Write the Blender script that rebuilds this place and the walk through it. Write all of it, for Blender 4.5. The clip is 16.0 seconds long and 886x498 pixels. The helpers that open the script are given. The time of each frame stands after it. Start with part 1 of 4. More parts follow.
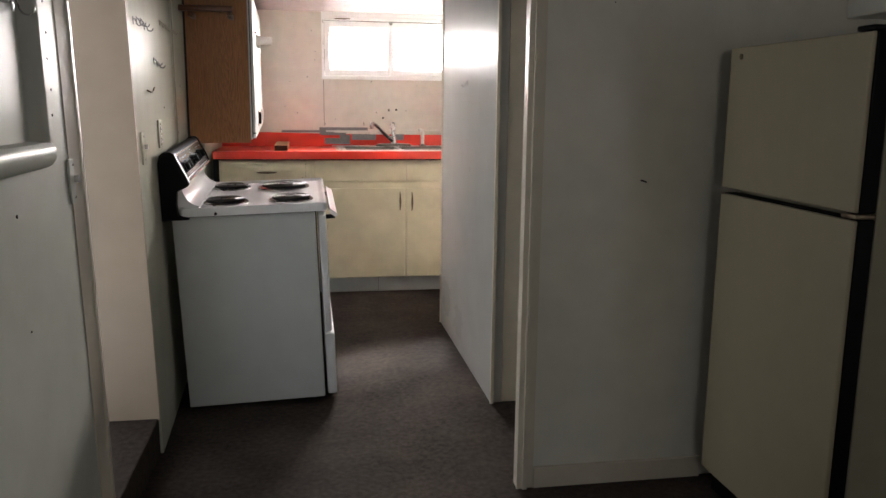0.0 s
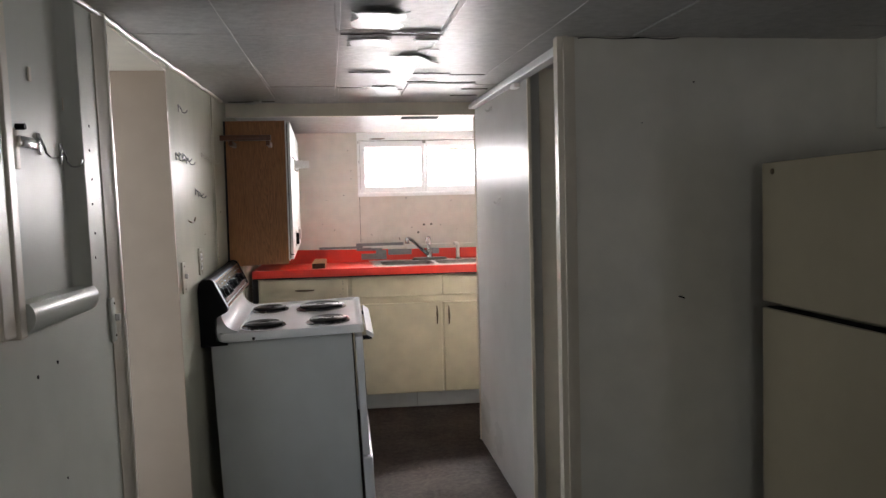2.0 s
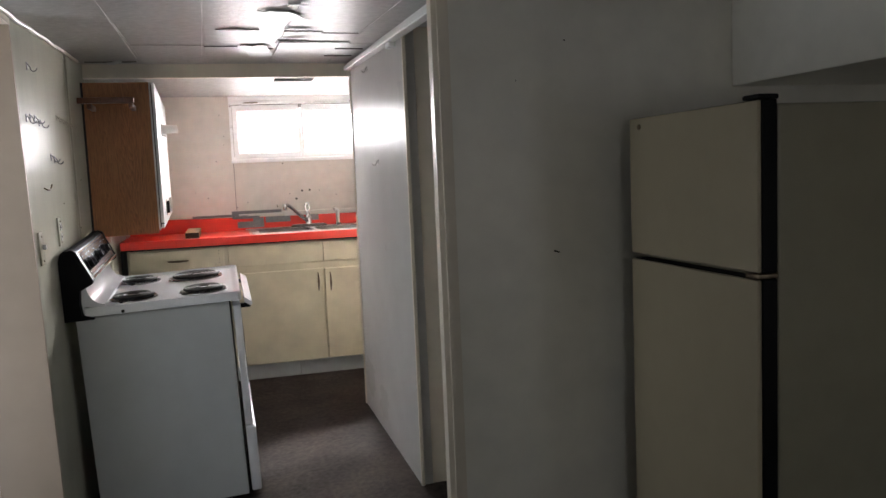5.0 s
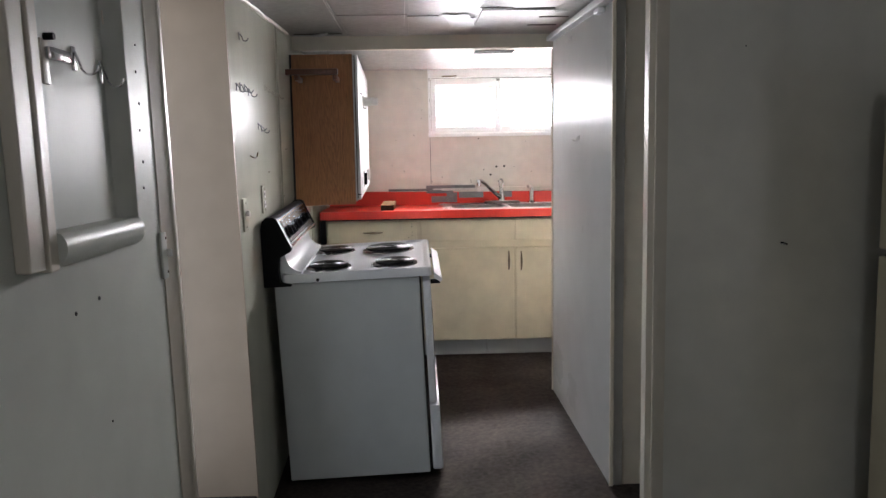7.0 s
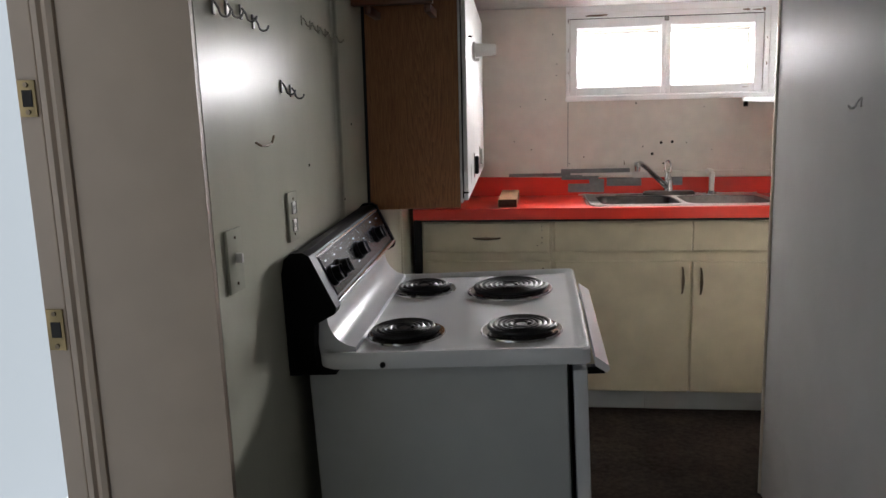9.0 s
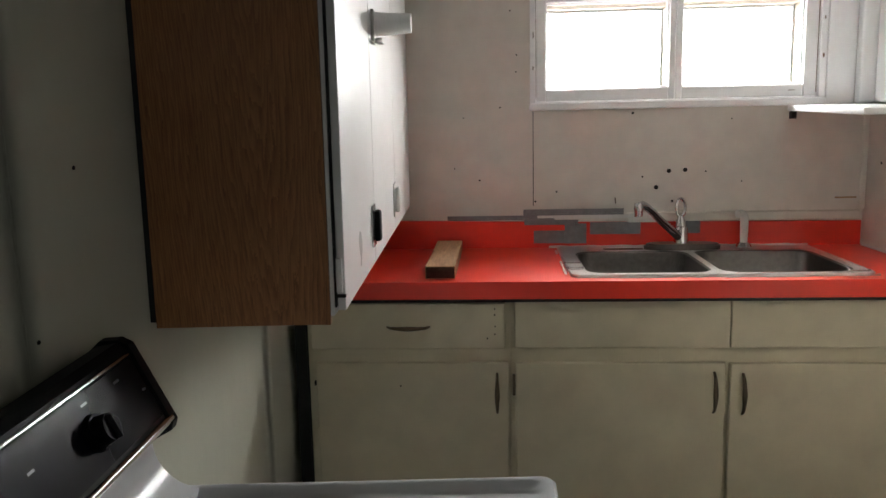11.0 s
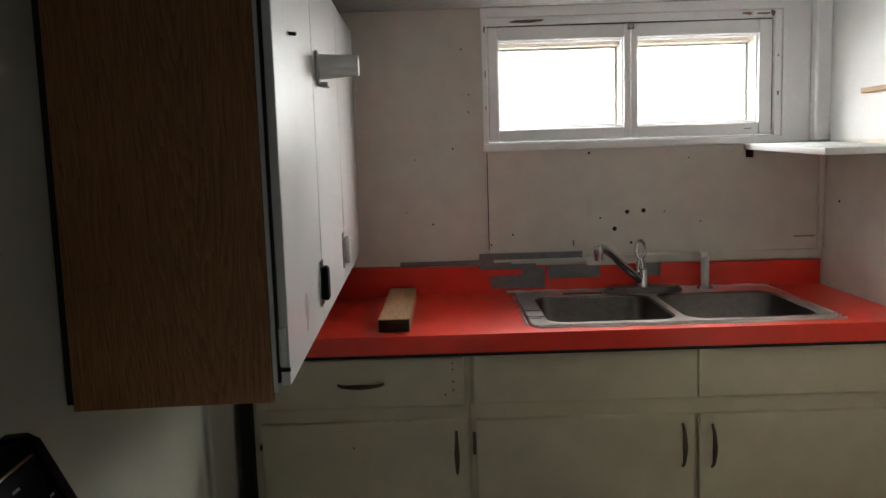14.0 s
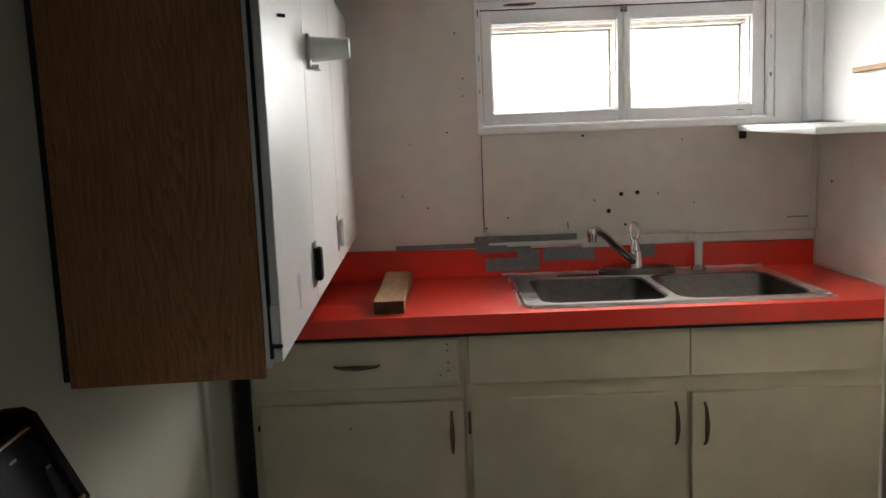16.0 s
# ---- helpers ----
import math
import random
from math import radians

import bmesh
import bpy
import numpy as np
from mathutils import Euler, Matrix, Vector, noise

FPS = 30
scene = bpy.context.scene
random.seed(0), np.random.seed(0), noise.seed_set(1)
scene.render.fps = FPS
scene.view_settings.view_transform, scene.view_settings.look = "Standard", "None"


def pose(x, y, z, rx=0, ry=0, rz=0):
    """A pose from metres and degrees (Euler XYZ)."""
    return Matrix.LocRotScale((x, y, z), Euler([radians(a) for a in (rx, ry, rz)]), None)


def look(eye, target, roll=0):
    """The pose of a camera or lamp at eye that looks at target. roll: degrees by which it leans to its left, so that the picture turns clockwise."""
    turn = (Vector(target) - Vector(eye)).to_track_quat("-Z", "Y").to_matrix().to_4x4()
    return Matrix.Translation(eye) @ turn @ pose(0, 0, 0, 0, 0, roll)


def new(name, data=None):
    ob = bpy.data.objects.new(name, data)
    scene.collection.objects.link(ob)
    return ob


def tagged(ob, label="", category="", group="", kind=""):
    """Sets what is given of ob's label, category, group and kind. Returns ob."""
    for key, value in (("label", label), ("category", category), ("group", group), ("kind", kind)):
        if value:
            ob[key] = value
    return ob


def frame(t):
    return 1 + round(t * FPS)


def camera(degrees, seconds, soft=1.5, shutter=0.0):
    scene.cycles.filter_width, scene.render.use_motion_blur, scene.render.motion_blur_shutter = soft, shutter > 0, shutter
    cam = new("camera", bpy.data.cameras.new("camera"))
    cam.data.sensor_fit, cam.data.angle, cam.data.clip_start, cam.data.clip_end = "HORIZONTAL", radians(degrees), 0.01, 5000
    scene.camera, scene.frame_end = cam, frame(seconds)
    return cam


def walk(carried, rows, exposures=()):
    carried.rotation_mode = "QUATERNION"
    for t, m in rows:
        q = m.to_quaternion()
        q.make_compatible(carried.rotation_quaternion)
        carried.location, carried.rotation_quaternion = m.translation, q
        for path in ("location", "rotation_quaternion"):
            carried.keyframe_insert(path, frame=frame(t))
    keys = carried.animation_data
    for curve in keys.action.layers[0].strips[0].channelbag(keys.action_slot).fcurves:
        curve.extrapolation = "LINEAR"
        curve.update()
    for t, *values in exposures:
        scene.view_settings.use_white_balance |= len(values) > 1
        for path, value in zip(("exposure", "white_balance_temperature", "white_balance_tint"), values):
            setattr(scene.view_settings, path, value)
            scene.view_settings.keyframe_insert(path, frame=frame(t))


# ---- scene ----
cam = camera(58.6, 16.0)
PATH = [
    (0, (0.421, 0.763, 1.275), (0.756, 2.701, 0.914), 0.6),
    (0.5, (0.415, 0.783, 1.303), (0.746, 2.736, 1.025), 0.4),
    (1, (0.42, 0.798, 1.329), (0.7, 2.771, 1.156), -0.5),
    (1.5, (0.413, 0.788, 1.338), (0.672, 2.768, 1.217), -1.0),
    (2, (0.433, 0.774, 1.337), (0.679, 2.757, 1.236), -1.4),
    (2.5, (0.482, 0.766, 1.333), (0.878, 2.724, 1.227), -1.9),
    (3, (0.514, 0.759, 1.316), (1.144, 2.654, 1.204), -2.1),
    (3.2, (0.524, 0.757, 1.311), (1.215, 2.63, 1.191), -2.4),
    (5.3, (0.438, 0.79, 1.306), (0.897, 2.727, 1.112), -2.1),
    (5.5, (0.436, 0.79, 1.302), (0.837, 2.74, 1.112), -1.8),
    (6, (0.427, 0.785, 1.309), (0.706, 2.756, 1.117), -1.3),
    (6.5, (0.416, 0.827, 1.298), (0.611, 2.806, 1.091), -0.8),
    (7, (0.45, 0.965, 1.297), (0.512, 2.95, 1.067), -1.0),
    (7.5, (0.448, 1.21, 1.299), (0.396, 3.195, 1.059), -1.0),
    (8, (0.398, 1.575, 1.336), (0.312, 3.555, 1.066), -0.6),
    (8.3, (0.371, 1.883, 1.338), (0.269, 3.858, 1.047), -0.5),
    (8.5, (0.383, 2.049, 1.349), (0.238, 4.021, 1.05), -0.4),
    (9, (0.383, 2.427, 1.344), (0.15, 4.389, 1.031), -1.3),
    (9.5, (0.39, 2.843, 1.368), (0.185, 4.801, 1.012), -1.6),
    (10, (0.482, 3.238, 1.391), (0.287, 5.194, 1.019), -1.5),
    (10.2, (0.465, 3.384, 1.389), (0.273, 5.346, 1.047), -1.2),
    (12.3, (0.402, 3.9, 1.431), (0.371, 5.88, 1.15), -1.8),
    (12.5, (0.403, 3.902, 1.433), (0.375, 5.884, 1.172), -1.7),
    (13, (0.403, 3.902, 1.437), (0.376, 5.886, 1.182), -1.7),
    (13.5, (0.408, 3.891, 1.449), (0.377, 5.875, 1.201), -1.7),
    (14, (0.405, 3.886, 1.433), (0.396, 5.872, 1.197), -1.8),
    (14.5, (0.412, 3.88, 1.429), (0.397, 5.866, 1.19), -2.0),
    (15, (0.418, 3.87, 1.429), (0.403, 5.855, 1.183), -2.3),
    (15.5, (0.417, 3.868, 1.42), (0.403, 5.853, 1.172), -2.3),
    (16, (0.425, 3.865, 1.417), (0.411, 5.847, 1.153), -2.3),
]
walk(cam, [(t, look(eye, target, roll)) for t, eye, target, roll in PATH],
     exposures=[(0, 1.15, 6950, 15), (1, 0.88, 6650, 15), (2.5, 0.92, 6650, 15), (3.1, 1.30, 6600, 15), (5.4, 1.02, 6550, 15), (7, 1.05, 6350, 15),
                (8.5, 0.68, 6400, 14), (9.0, 0.16, 6450, 13), (9.5, 0.14, 6500, 12), (10.2, 0.16, 6550, 10), (12.3, -0.92, 6550, 6), (14, -0.84, 6580, 6), (16, -0.52, 6600, 6)])

# ---- world and light ----
sky_world = bpy.data.worlds.new("sky")
scene.world = sky_world
sky_world.use_nodes = True
wn = sky_world.node_tree
sky = wn.nodes.new("ShaderNodeTexSky")
sky.sky_type = 'NISHITA'
sky.sun_disc = False
sky.sun_elevation, sky.sun_rotation = radians(39.5), radians(5)
sky.air_density, sky.dust_density, sky.ozone_density = 1.0, 4.0, 1.0
wn.links.new(sky.outputs["Color"], wn.nodes["Background"].inputs["Color"])
wn.nodes["Background"].inputs["Strength"].default_value = 0.12


def area_lamp(name, at, target, w, h, power, colour):
    d = bpy.data.lights.new(name, 'AREA')
    d.shape, d.size, d.size_y, d.energy, d.color = 'RECTANGLE', w, h, power, colour
    ob = new(name, d)
    ob.matrix_world = look(at, target)
    return ob


sun_data = bpy.data.lights.new("sun", 'SUN')
sun_data.energy, sun_data.angle, sun_data.color = 3.0, radians(7), (0.94, 0.97, 1.0)
new("sun", sun_data).matrix_world = look((1.35, 10.2, 4.63), (1.03, 6.62, 1.66))
area_lamp("window_daylight", (1.06, 7.00, 1.92), (0.93, 4.4, 0.25), 1.35, 0.72, 205, (0.985, 0.98, 0.98))
area_lamp("doorway_daylight", (-1.0, 3.35, 1.35), (0.6, 3.35, 0.75), 0.8, 1.2, 1.5, (0.96, 0.98, 1.0))
area_lamp("side_window_daylight", (3.25, -0.75, 0.80), (1.3, 2.2, 0.85), 1.1, 1.1, 1.2, (0.95, 1.0, 1.0))
# Added fill lamp behind the camera; no window is known there
area_lamp("rear_window_daylight", (0.75, -2.45, 1.35), (0.9, 0, 1.15), 0.9, 0.7, 2.75, (1.0, 0.99, 0.95))



# ---- materials ----
def material(name, base, rough=0.5, metal=0.0, vary=0.12, grain=18.0, broad=1.6, bump=0.15, fine=220.0, spots=None,
             stretch=(1, 1, 1), coat=0.0, rough_vary=0.12, specular=0.5):
    """A worn surface: broad stains, finer grain, uneven gloss and a little relief."""
    m = bpy.data.materials.new(name)
    m.use_nodes = True
    t = m.node_tree
    n, link = t.nodes, t.links.new
    b = n["Principled BSDF"]
    b.inputs["Metallic"].default_value = metal
    b.inputs["Coat Weight"].default_value = coat
    b.inputs["Specular IOR Level"].default_value = specular
    co = n.new("ShaderNodeTexCoord")
    mp = n.new("ShaderNodeMapping")
    mp.inputs["Scale"].default_value = stretch
    link(co.outputs["Object"], mp.inputs["Vector"])

    def noise_node(scale, detail):
        q = n.new("ShaderNodeTexNoise")
        q.inputs["Scale"].default_value, q.inputs["Detail"].default_value = scale, detail
        link(mp.outputs["Vector"], q.inputs["Vector"])
        return q

    wide, mid, tiny = noise_node(broad, 5), noise_node(grain, 4), noise_node(fine, 2)
    dark = tuple(c * (1 - 2.2 * vary) for c in base)
    lite = tuple(min(1, c * (1 + vary)) for c in base)
    ramp = n.new("ShaderNodeValToRGB")
    ramp.color_ramp.elements[0].position, ramp.color_ramp.elements[1].position = 0.3, 0.7
    ramp.color_ramp.elements[0].color, ramp.color_ramp.elements[1].color = (*dark, 1), (*lite, 1)
    add = n.new("ShaderNodeMath")
    add.operation = 'MULTIPLY_ADD'
    add.inputs[1].default_value = 0.45
    link(mid.outputs["Fac"], add.inputs[0])
    half = n.new("ShaderNodeMath")
    half.operation = 'MULTIPLY'
    half.inputs[1].default_value = 0.55
    link(wide.outputs["Fac"], half.inputs[0])
    link(half.outputs[0], add.inputs[2])
    link(add.outputs[0], ramp.inputs["Fac"])
    colour = ramp.outputs["Color"]
    if spots:
        sp = noise_node(spots[1], 3)
        cut = n.new("ShaderNodeValToRGB")
        cut.color_ramp.elements[0].position, cut.color_ramp.elements[1].position = spots[2], spots[2] + 0.04
        link(sp.outputs["Fac"], cut.inputs["Fac"])
        mix = n.new("ShaderNodeMixRGB")
        mix.inputs["Color2"].default_value = (*spots[0], 1)
        link(cut.outputs["Color"], mix.inputs["Fac"])
        link(colour, mix.inputs["Color1"])
        colour = mix.outputs["Color"]
    link(colour, b.inputs["Base Color"])
    rr = n.new("ShaderNodeMapRange")
    rr.inputs["To Min"].default_value = max(0.02, rough - rough_vary)
    rr.inputs["To Max"].default_value = min(1.0, rough + rough_vary)
    link(wide.outputs["Fac"], rr.inputs["Value"])
    link(rr.outputs[0], b.inputs["Roughness"])
    if bump:
        sm = n.new("ShaderNodeMath")
        sm.operation = 'MULTIPLY_ADD'
        sm.inputs[1].default_value = 0.35
        link(tiny.outputs["Fac"], sm.inputs[0])
        link(mid.outputs["Fac"], sm.inputs[2])
        bp = n.new("ShaderNodeBump")
        bp.inputs["Strength"].default_value, bp.inputs["Distance"].default_value = bump, 0.004
        link(sm.outputs[0], bp.inputs["Height"])
        link(bp.outputs["Normal"], b.inputs["Normal"])
    return m


M_wall = material("wall_paint", (0.82, 0.795, 0.715), 0.36, vary=0.06, grain=9, bump=0.14, fine=160)
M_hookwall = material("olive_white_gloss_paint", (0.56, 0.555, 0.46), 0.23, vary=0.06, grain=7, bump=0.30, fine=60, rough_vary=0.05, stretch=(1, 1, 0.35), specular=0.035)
M_nearwall = material("grey_white_gloss_paint", (0.62, 0.63, 0.57), 0.40, vary=0.05, grain=7, bump=0.14, fine=120, rough_vary=0.12, specular=0.08)
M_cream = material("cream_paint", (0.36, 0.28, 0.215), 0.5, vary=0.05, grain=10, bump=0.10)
M_pink = material("pinkish_wallboard", (0.745, 0.695, 0.63), 0.6, vary=0.075, grain=12, bump=0.22, fine=260)
M_panel = material("gloss_panel_paint", (0.53, 0.52, 0.505), 0.29, vary=0.04, grain=6, bump=0.08, fine=70, rough_vary=0.05, specular=0.003)
M_trim = material("trim_paint", (0.72, 0.655, 0.55), 0.38, vary=0.05, grain=14, bump=0.12)
M_ceil = material("ceiling_board", (0.44, 0.425, 0.41), 0.42, vary=0.17, grain=34, bump=0.6, fine=110, rough_vary=0.18, specular=0.4)
M_gloss_patch = material("glossy_patch", (0.50, 0.49, 0.48), 0.36, vary=0.10, grain=30, bump=0.22, fine=60)
M_seam = material("seam_bead", (0.72, 0.70, 0.68), 0.4, vary=0.1)
M_gap = material("stained_gap", (0.075, 0.064, 0.056), 0.8, vary=0.3, grain=40)
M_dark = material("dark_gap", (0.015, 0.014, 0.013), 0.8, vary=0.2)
M_carpet = material("brown_carpet", (0.060, 0.047, 0.041), 0.95, vary=0.34, grain=48, broad=3.1, bump=0.8, fine=420, specular=0.1)
M_window = material("window_paint", (0.96, 0.965, 0.975), 0.3, vary=0.03, grain=20, bump=0.2)
# Beige holds the backlit shade of the storm frame's reveals
M_stop = material("shaded_beige_wood", (0.62, 0.55, 0.46), 0.6, vary=0.16, grain=30, bump=0.35, stretch=(1, 1, 0.3))
M_peeled = material("bare_wood", (0.20, 0.12, 0.08), 0.8, vary=0.3, grain=60, bump=0.6)
M_cabinet = material("cabinet_paint", (0.70, 0.63, 0.46), 0.42, vary=0.085, grain=9, bump=0.28, fine=240)
M_cab_white = material("white_cabinet_paint", (0.80, 0.80, 0.79), 0.33, vary=0.04, grain=9, bump=0.10)
M_red = material("red_laminate", (0.74, 0.040, 0.019), 0.34, vary=0.06, grain=14, bump=0.05)
M_steel = material("brushed_steel", (0.72, 0.71, 0.70), 0.3, 1.0, vary=0.14, grain=40, bump=0.06, stretch=(1, 8, 1))
M_chrome = material("chrome", (0.62, 0.62, 0.63), 0.13, 1.0, vary=0.06, grain=30, bump=0.02)
# Darker copy of the rim steel: bowl shade and dark reflections in its colour
M_sink_bowl = material("scratched_steel_darkened", (0.20, 0.19, 0.18), 0.34, 1.0, vary=0.16, grain=50, bump=0.08, stretch=(1, 6, 1))
M_hook = material("dull_hook_metal", (0.38, 0.38, 0.37), 0.35, 1.0, vary=0.2, grain=50, bump=0.1)
M_pull = material("aged_pull", (0.22, 0.17, 0.12), 0.36, 1.0, vary=0.25, grain=60, bump=0.15)
M_enamel = material("white_enamel", (0.80, 0.81, 0.83), 0.2, vary=0.03, grain=8, bump=0.03)
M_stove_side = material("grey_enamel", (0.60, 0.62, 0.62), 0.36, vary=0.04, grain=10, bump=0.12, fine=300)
M_black = material("black_plastic", (0.003, 0.003, 0.0035), 0.5, vary=0.1, bump=0.08, specular=0.12)
M_black_glass = material("black_glass", (0.006, 0.006, 0.009), 0.2, vary=0.05, bump=0.0, specular=0.08)
M_coil = material("burner_coil", (0.012, 0.012, 0.013), 0.36, 0.15, vary=0.2, bump=0.3)
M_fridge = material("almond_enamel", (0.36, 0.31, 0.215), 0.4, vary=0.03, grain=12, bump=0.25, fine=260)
# Same almond as the doors, set darker to hold the side's shade
M_fridge_side = material("almond_side_shaded", (0.30, 0.275, 0.20), 0.32, vary=0.06, grain=10, bump=0.35, fine=240, specular=0.32)
M_tape = material("duct_tape", (0.23, 0.23, 0.24), 0.38, 0.25, vary=0.15, grain=50, bump=0.3)
M_white_tape = material("white_tape", (0.75, 0.73, 0.70), 0.5, vary=0.08, grain=40)
M_lumber = material("raw_lumber", (0.50, 0.31, 0.16), 0.7, vary=0.22, grain=20, bump=0.4, stretch=(9, 1, 9))
M_sawn = material("dark_sawn_end", (0.05, 0.028, 0.015), 0.8, vary=0.3, grain=90, bump=0.5)
M_plastic = material("white_plastic", (0.78, 0.77, 0.74), 0.3, vary=0.03, bump=0.05)
M_brass = material("aged_brass", (0.28, 0.21, 0.11), 0.35, 1.0, vary=0.2, bump=0.15)
M_outdoor = material("white_outdoor_wall", (0.82, 0.85, 0.88), 0.8, vary=0.04, grain=6, bump=0.3)
M_hole = material("nail_hole", (0.02, 0.018, 0.016), 0.9, vary=0.1, bump=0)


def wood_material(name, light, dark, rough):
    """Printed wood grain that runs upright, with broad cathedral figures."""
    m = bpy.data.materials.new(name)
    m.use_nodes = True
    n, link = m.node_tree.nodes, m.node_tree.links.new
    b = n["Principled BSDF"]
    co = n.new("ShaderNodeTexCoord")
    mp = n.new("ShaderNodeMapping")
    mp.inputs["Scale"].default_value = (1.0, 1.0, 0.09)
    link(co.outputs["Object"], mp.inputs["Vector"])
    # growth rings about an axis that leans a little out of the board give the nested figures
    lean = n.new("ShaderNodeMapping")
    lean.vector_type = 'POINT'
    lean.inputs["Location"].default_value = (-0.035, 0.0, 0.0)
    lean.inputs["Rotation"].default_value = (radians(4.2), radians(2.2), 0.0)
    rel = n.new("ShaderNodeVectorMath")
    rel.operation = 'SUBTRACT'
    rel.inputs[1].default_value = (0.0, 5.035, 1.55)
    link(co.outputs["Object"], rel.inputs[0])
    wob = n.new("ShaderNodeTexNoise")
    wob.inputs["Scale"].default_value, wob.inputs["Detail"].default_value = 60, 3
    link(mp.outputs["Vector"], wob.inputs["Vector"])
    push = n.new("ShaderNodeVectorMath")
    push.operation = 'SCALE'
    push.inputs["Scale"].default_value = 0.022
    link(wob.outputs["Color"], push.inputs[0])
    both = n.new("ShaderNodeVectorMath")
    link(rel.outputs["Vector"], both.inputs[0])
    link(push.outputs["Vector"], both.inputs[1])
    link(both.outputs["Vector"], lean.inputs["Vector"])
    wave = n.new("ShaderNodeTexWave")
    wave.wave_type, wave.rings_direction, wave.wave_profile = 'RINGS', 'Z', 'SAW'
    for key, v in (("Scale", 62.0), ("Distortion", 1.6), ("Detail", 2.0), ("Detail Scale", 3.0)):
        wave.inputs[key].default_value = v
    fine = n.new("ShaderNodeTexNoise")
    fine.inputs["Scale"].default_value, fine.inputs["Detail"].default_value = 170, 4
    link(lean.outputs["Vector"], wave.inputs["Vector"])
    link(mp.outputs["Vector"], fine.inputs["Vector"])
    mul = n.new("ShaderNodeMath")
    mul.operation = 'MULTIPLY_ADD'
    mul.inputs[1].default_value = 0.32
    link(wave.outputs["Fac"], mul.inputs[0])
    h = n.new("ShaderNodeMath")
    h.operation = 'MULTIPLY'
    h.inputs[1].default_value = 0.75
    link(fine.outputs["Fac"], h.inputs[0])
    link(h.outputs[0], mul.inputs[2])
    ramp = n.new("ShaderNodeValToRGB")
    ramp.color_ramp.elements[0].position, ramp.color_ramp.elements[1].position = 0.25, 0.75
    ramp.color_ramp.elements[0].color, ramp.color_ramp.elements[1].color = (*dark, 1), (*light, 1)
    link(mul.outputs[0], ramp.inputs["Fac"])
    link(ramp.outputs["Color"], b.inputs["Base Color"])
    b.inputs["Roughness"].default_value = rough
    bp = n.new("ShaderNodeBump")
    bp.inputs["Strength"].default_value, bp.inputs["Distance"].default_value = 0.12, 0.002
    link(fine.outputs["Fac"], bp.inputs["Height"])
    link(bp.outputs["Normal"], b.inputs["Normal"])
    return m


M_wood = wood_material("wood_grain_laminate", (0.41, 0.18, 0.064), (0.19, 0.079, 0.027), 0.5)
M_rod = wood_material("varnished_rod", (0.15, 0.06, 0.03), (0.08, 0.03, 0.015), 0.3)


def glass_material():
    m = bpy.data.materials.new("window_glass")
    m.use_nodes = True
    b = m.node_tree.nodes["Principled BSDF"]
    b.inputs["Transmission Weight"].default_value, b.inputs["Roughness"].default_value = 1.0, 0.02
    b.inputs["IOR"].default_value = 1.1
    return m


M_glass = glass_material()


# ---- mesh helpers ----
def box(bm, x0, x1, y0, y1, z0, z1, bevel=0.0, segs=2):
    made = bmesh.ops.create_cube(bm, size=1.0, matrix=Matrix.Translation(((x0 + x1) / 2, (y0 + y1) / 2, (z0 + z1) / 2))
                                 @ Matrix.Diagonal((x1 - x0, y1 - y0, z1 - z0, 1)))
    if bevel:
        edges = list({e for v in made["verts"] for e in v.link_edges})
        bmesh.ops.bevel(bm, geom=edges, offset=bevel, segments=segs, affect='EDGES', profile=0.5)
    return bm


def boxed(*args, **kw):
    return box(bmesh.new(), *args, **kw)


def tube(bm, a, b, r, r2=None, segs=16):
    a, b = Vector(a), Vector(b)
    d = b - a
    m = Matrix.Translation((a + b) / 2) @ d.to_track_quat('Z', 'Y').to_matrix().to_4x4()
    bmesh.ops.create_cone(bm, cap_ends=True, segments=segs, radius1=r, radius2=r if r2 is None else r2, depth=d.length, matrix=m)
    return bm


def bent(bm, pts, r, segs=10):
    """A round bar swept along points."""
    pts = [Vector(p) for p in pts]
    rings, up = [], None
    for i, p in enumerate(pts):
        d = (pts[min(i + 1, len(pts) - 1)] - pts[max(i - 1, 0)]).normalized()
        if up is None:
            up = d.orthogonal().normalized()
        up = (up - d * up.dot(d)).normalized()
        side = d.cross(up)
        rr = r[i] if isinstance(r, (list, tuple)) else r
        rings.append([bm.verts.new(p + rr * (math.cos(k * math.tau / segs) * up + math.sin(k * math.tau / segs) * side)) for k in range(segs)])
    for a, b in zip(rings, rings[1:]):
        for k in range(segs):
            bm.faces.new((a[k], a[(k + 1) % segs], b[(k + 1) % segs], b[k]))
    bm.faces.new(rings[0][::-1])
    bm.faces.new(rings[-1])
    return bm


def prism(bm, outline, axis, lo, hi):
    """An outline in the two other axes, drawn out along one axis."""
    def at(u, v, w):
        return {'x': (w, u, v), 'y': (u, w, v), 'z': (u, v, w)}[axis]
    a = [bm.verts.new(at(u, v, lo)) for u, v in outline]
    b = [bm.verts.new(at(u, v, hi)) for u, v in outline]
    k = len(a)
    bm.faces.new(a)
    bm.faces.new(b[::-1])
    for i in range(k):
        bm.faces.new((a[i], b[i], b[(i + 1) % k], a[(i + 1) % k]))
    return bm


def mesh_of(name, bm, mat, smooth=False):
    bmesh.ops.recalc_face_normals(bm, faces=bm.faces)
    me = bpy.data.meshes.new(name)
    bm.to_mesh(me)
    bm.free()
    me.materials.append(mat)
    if smooth:
        for p in me.polygons:
            p.use_smooth = True
        me.set_sharp_from_angle(angle=radians(40))
    return me


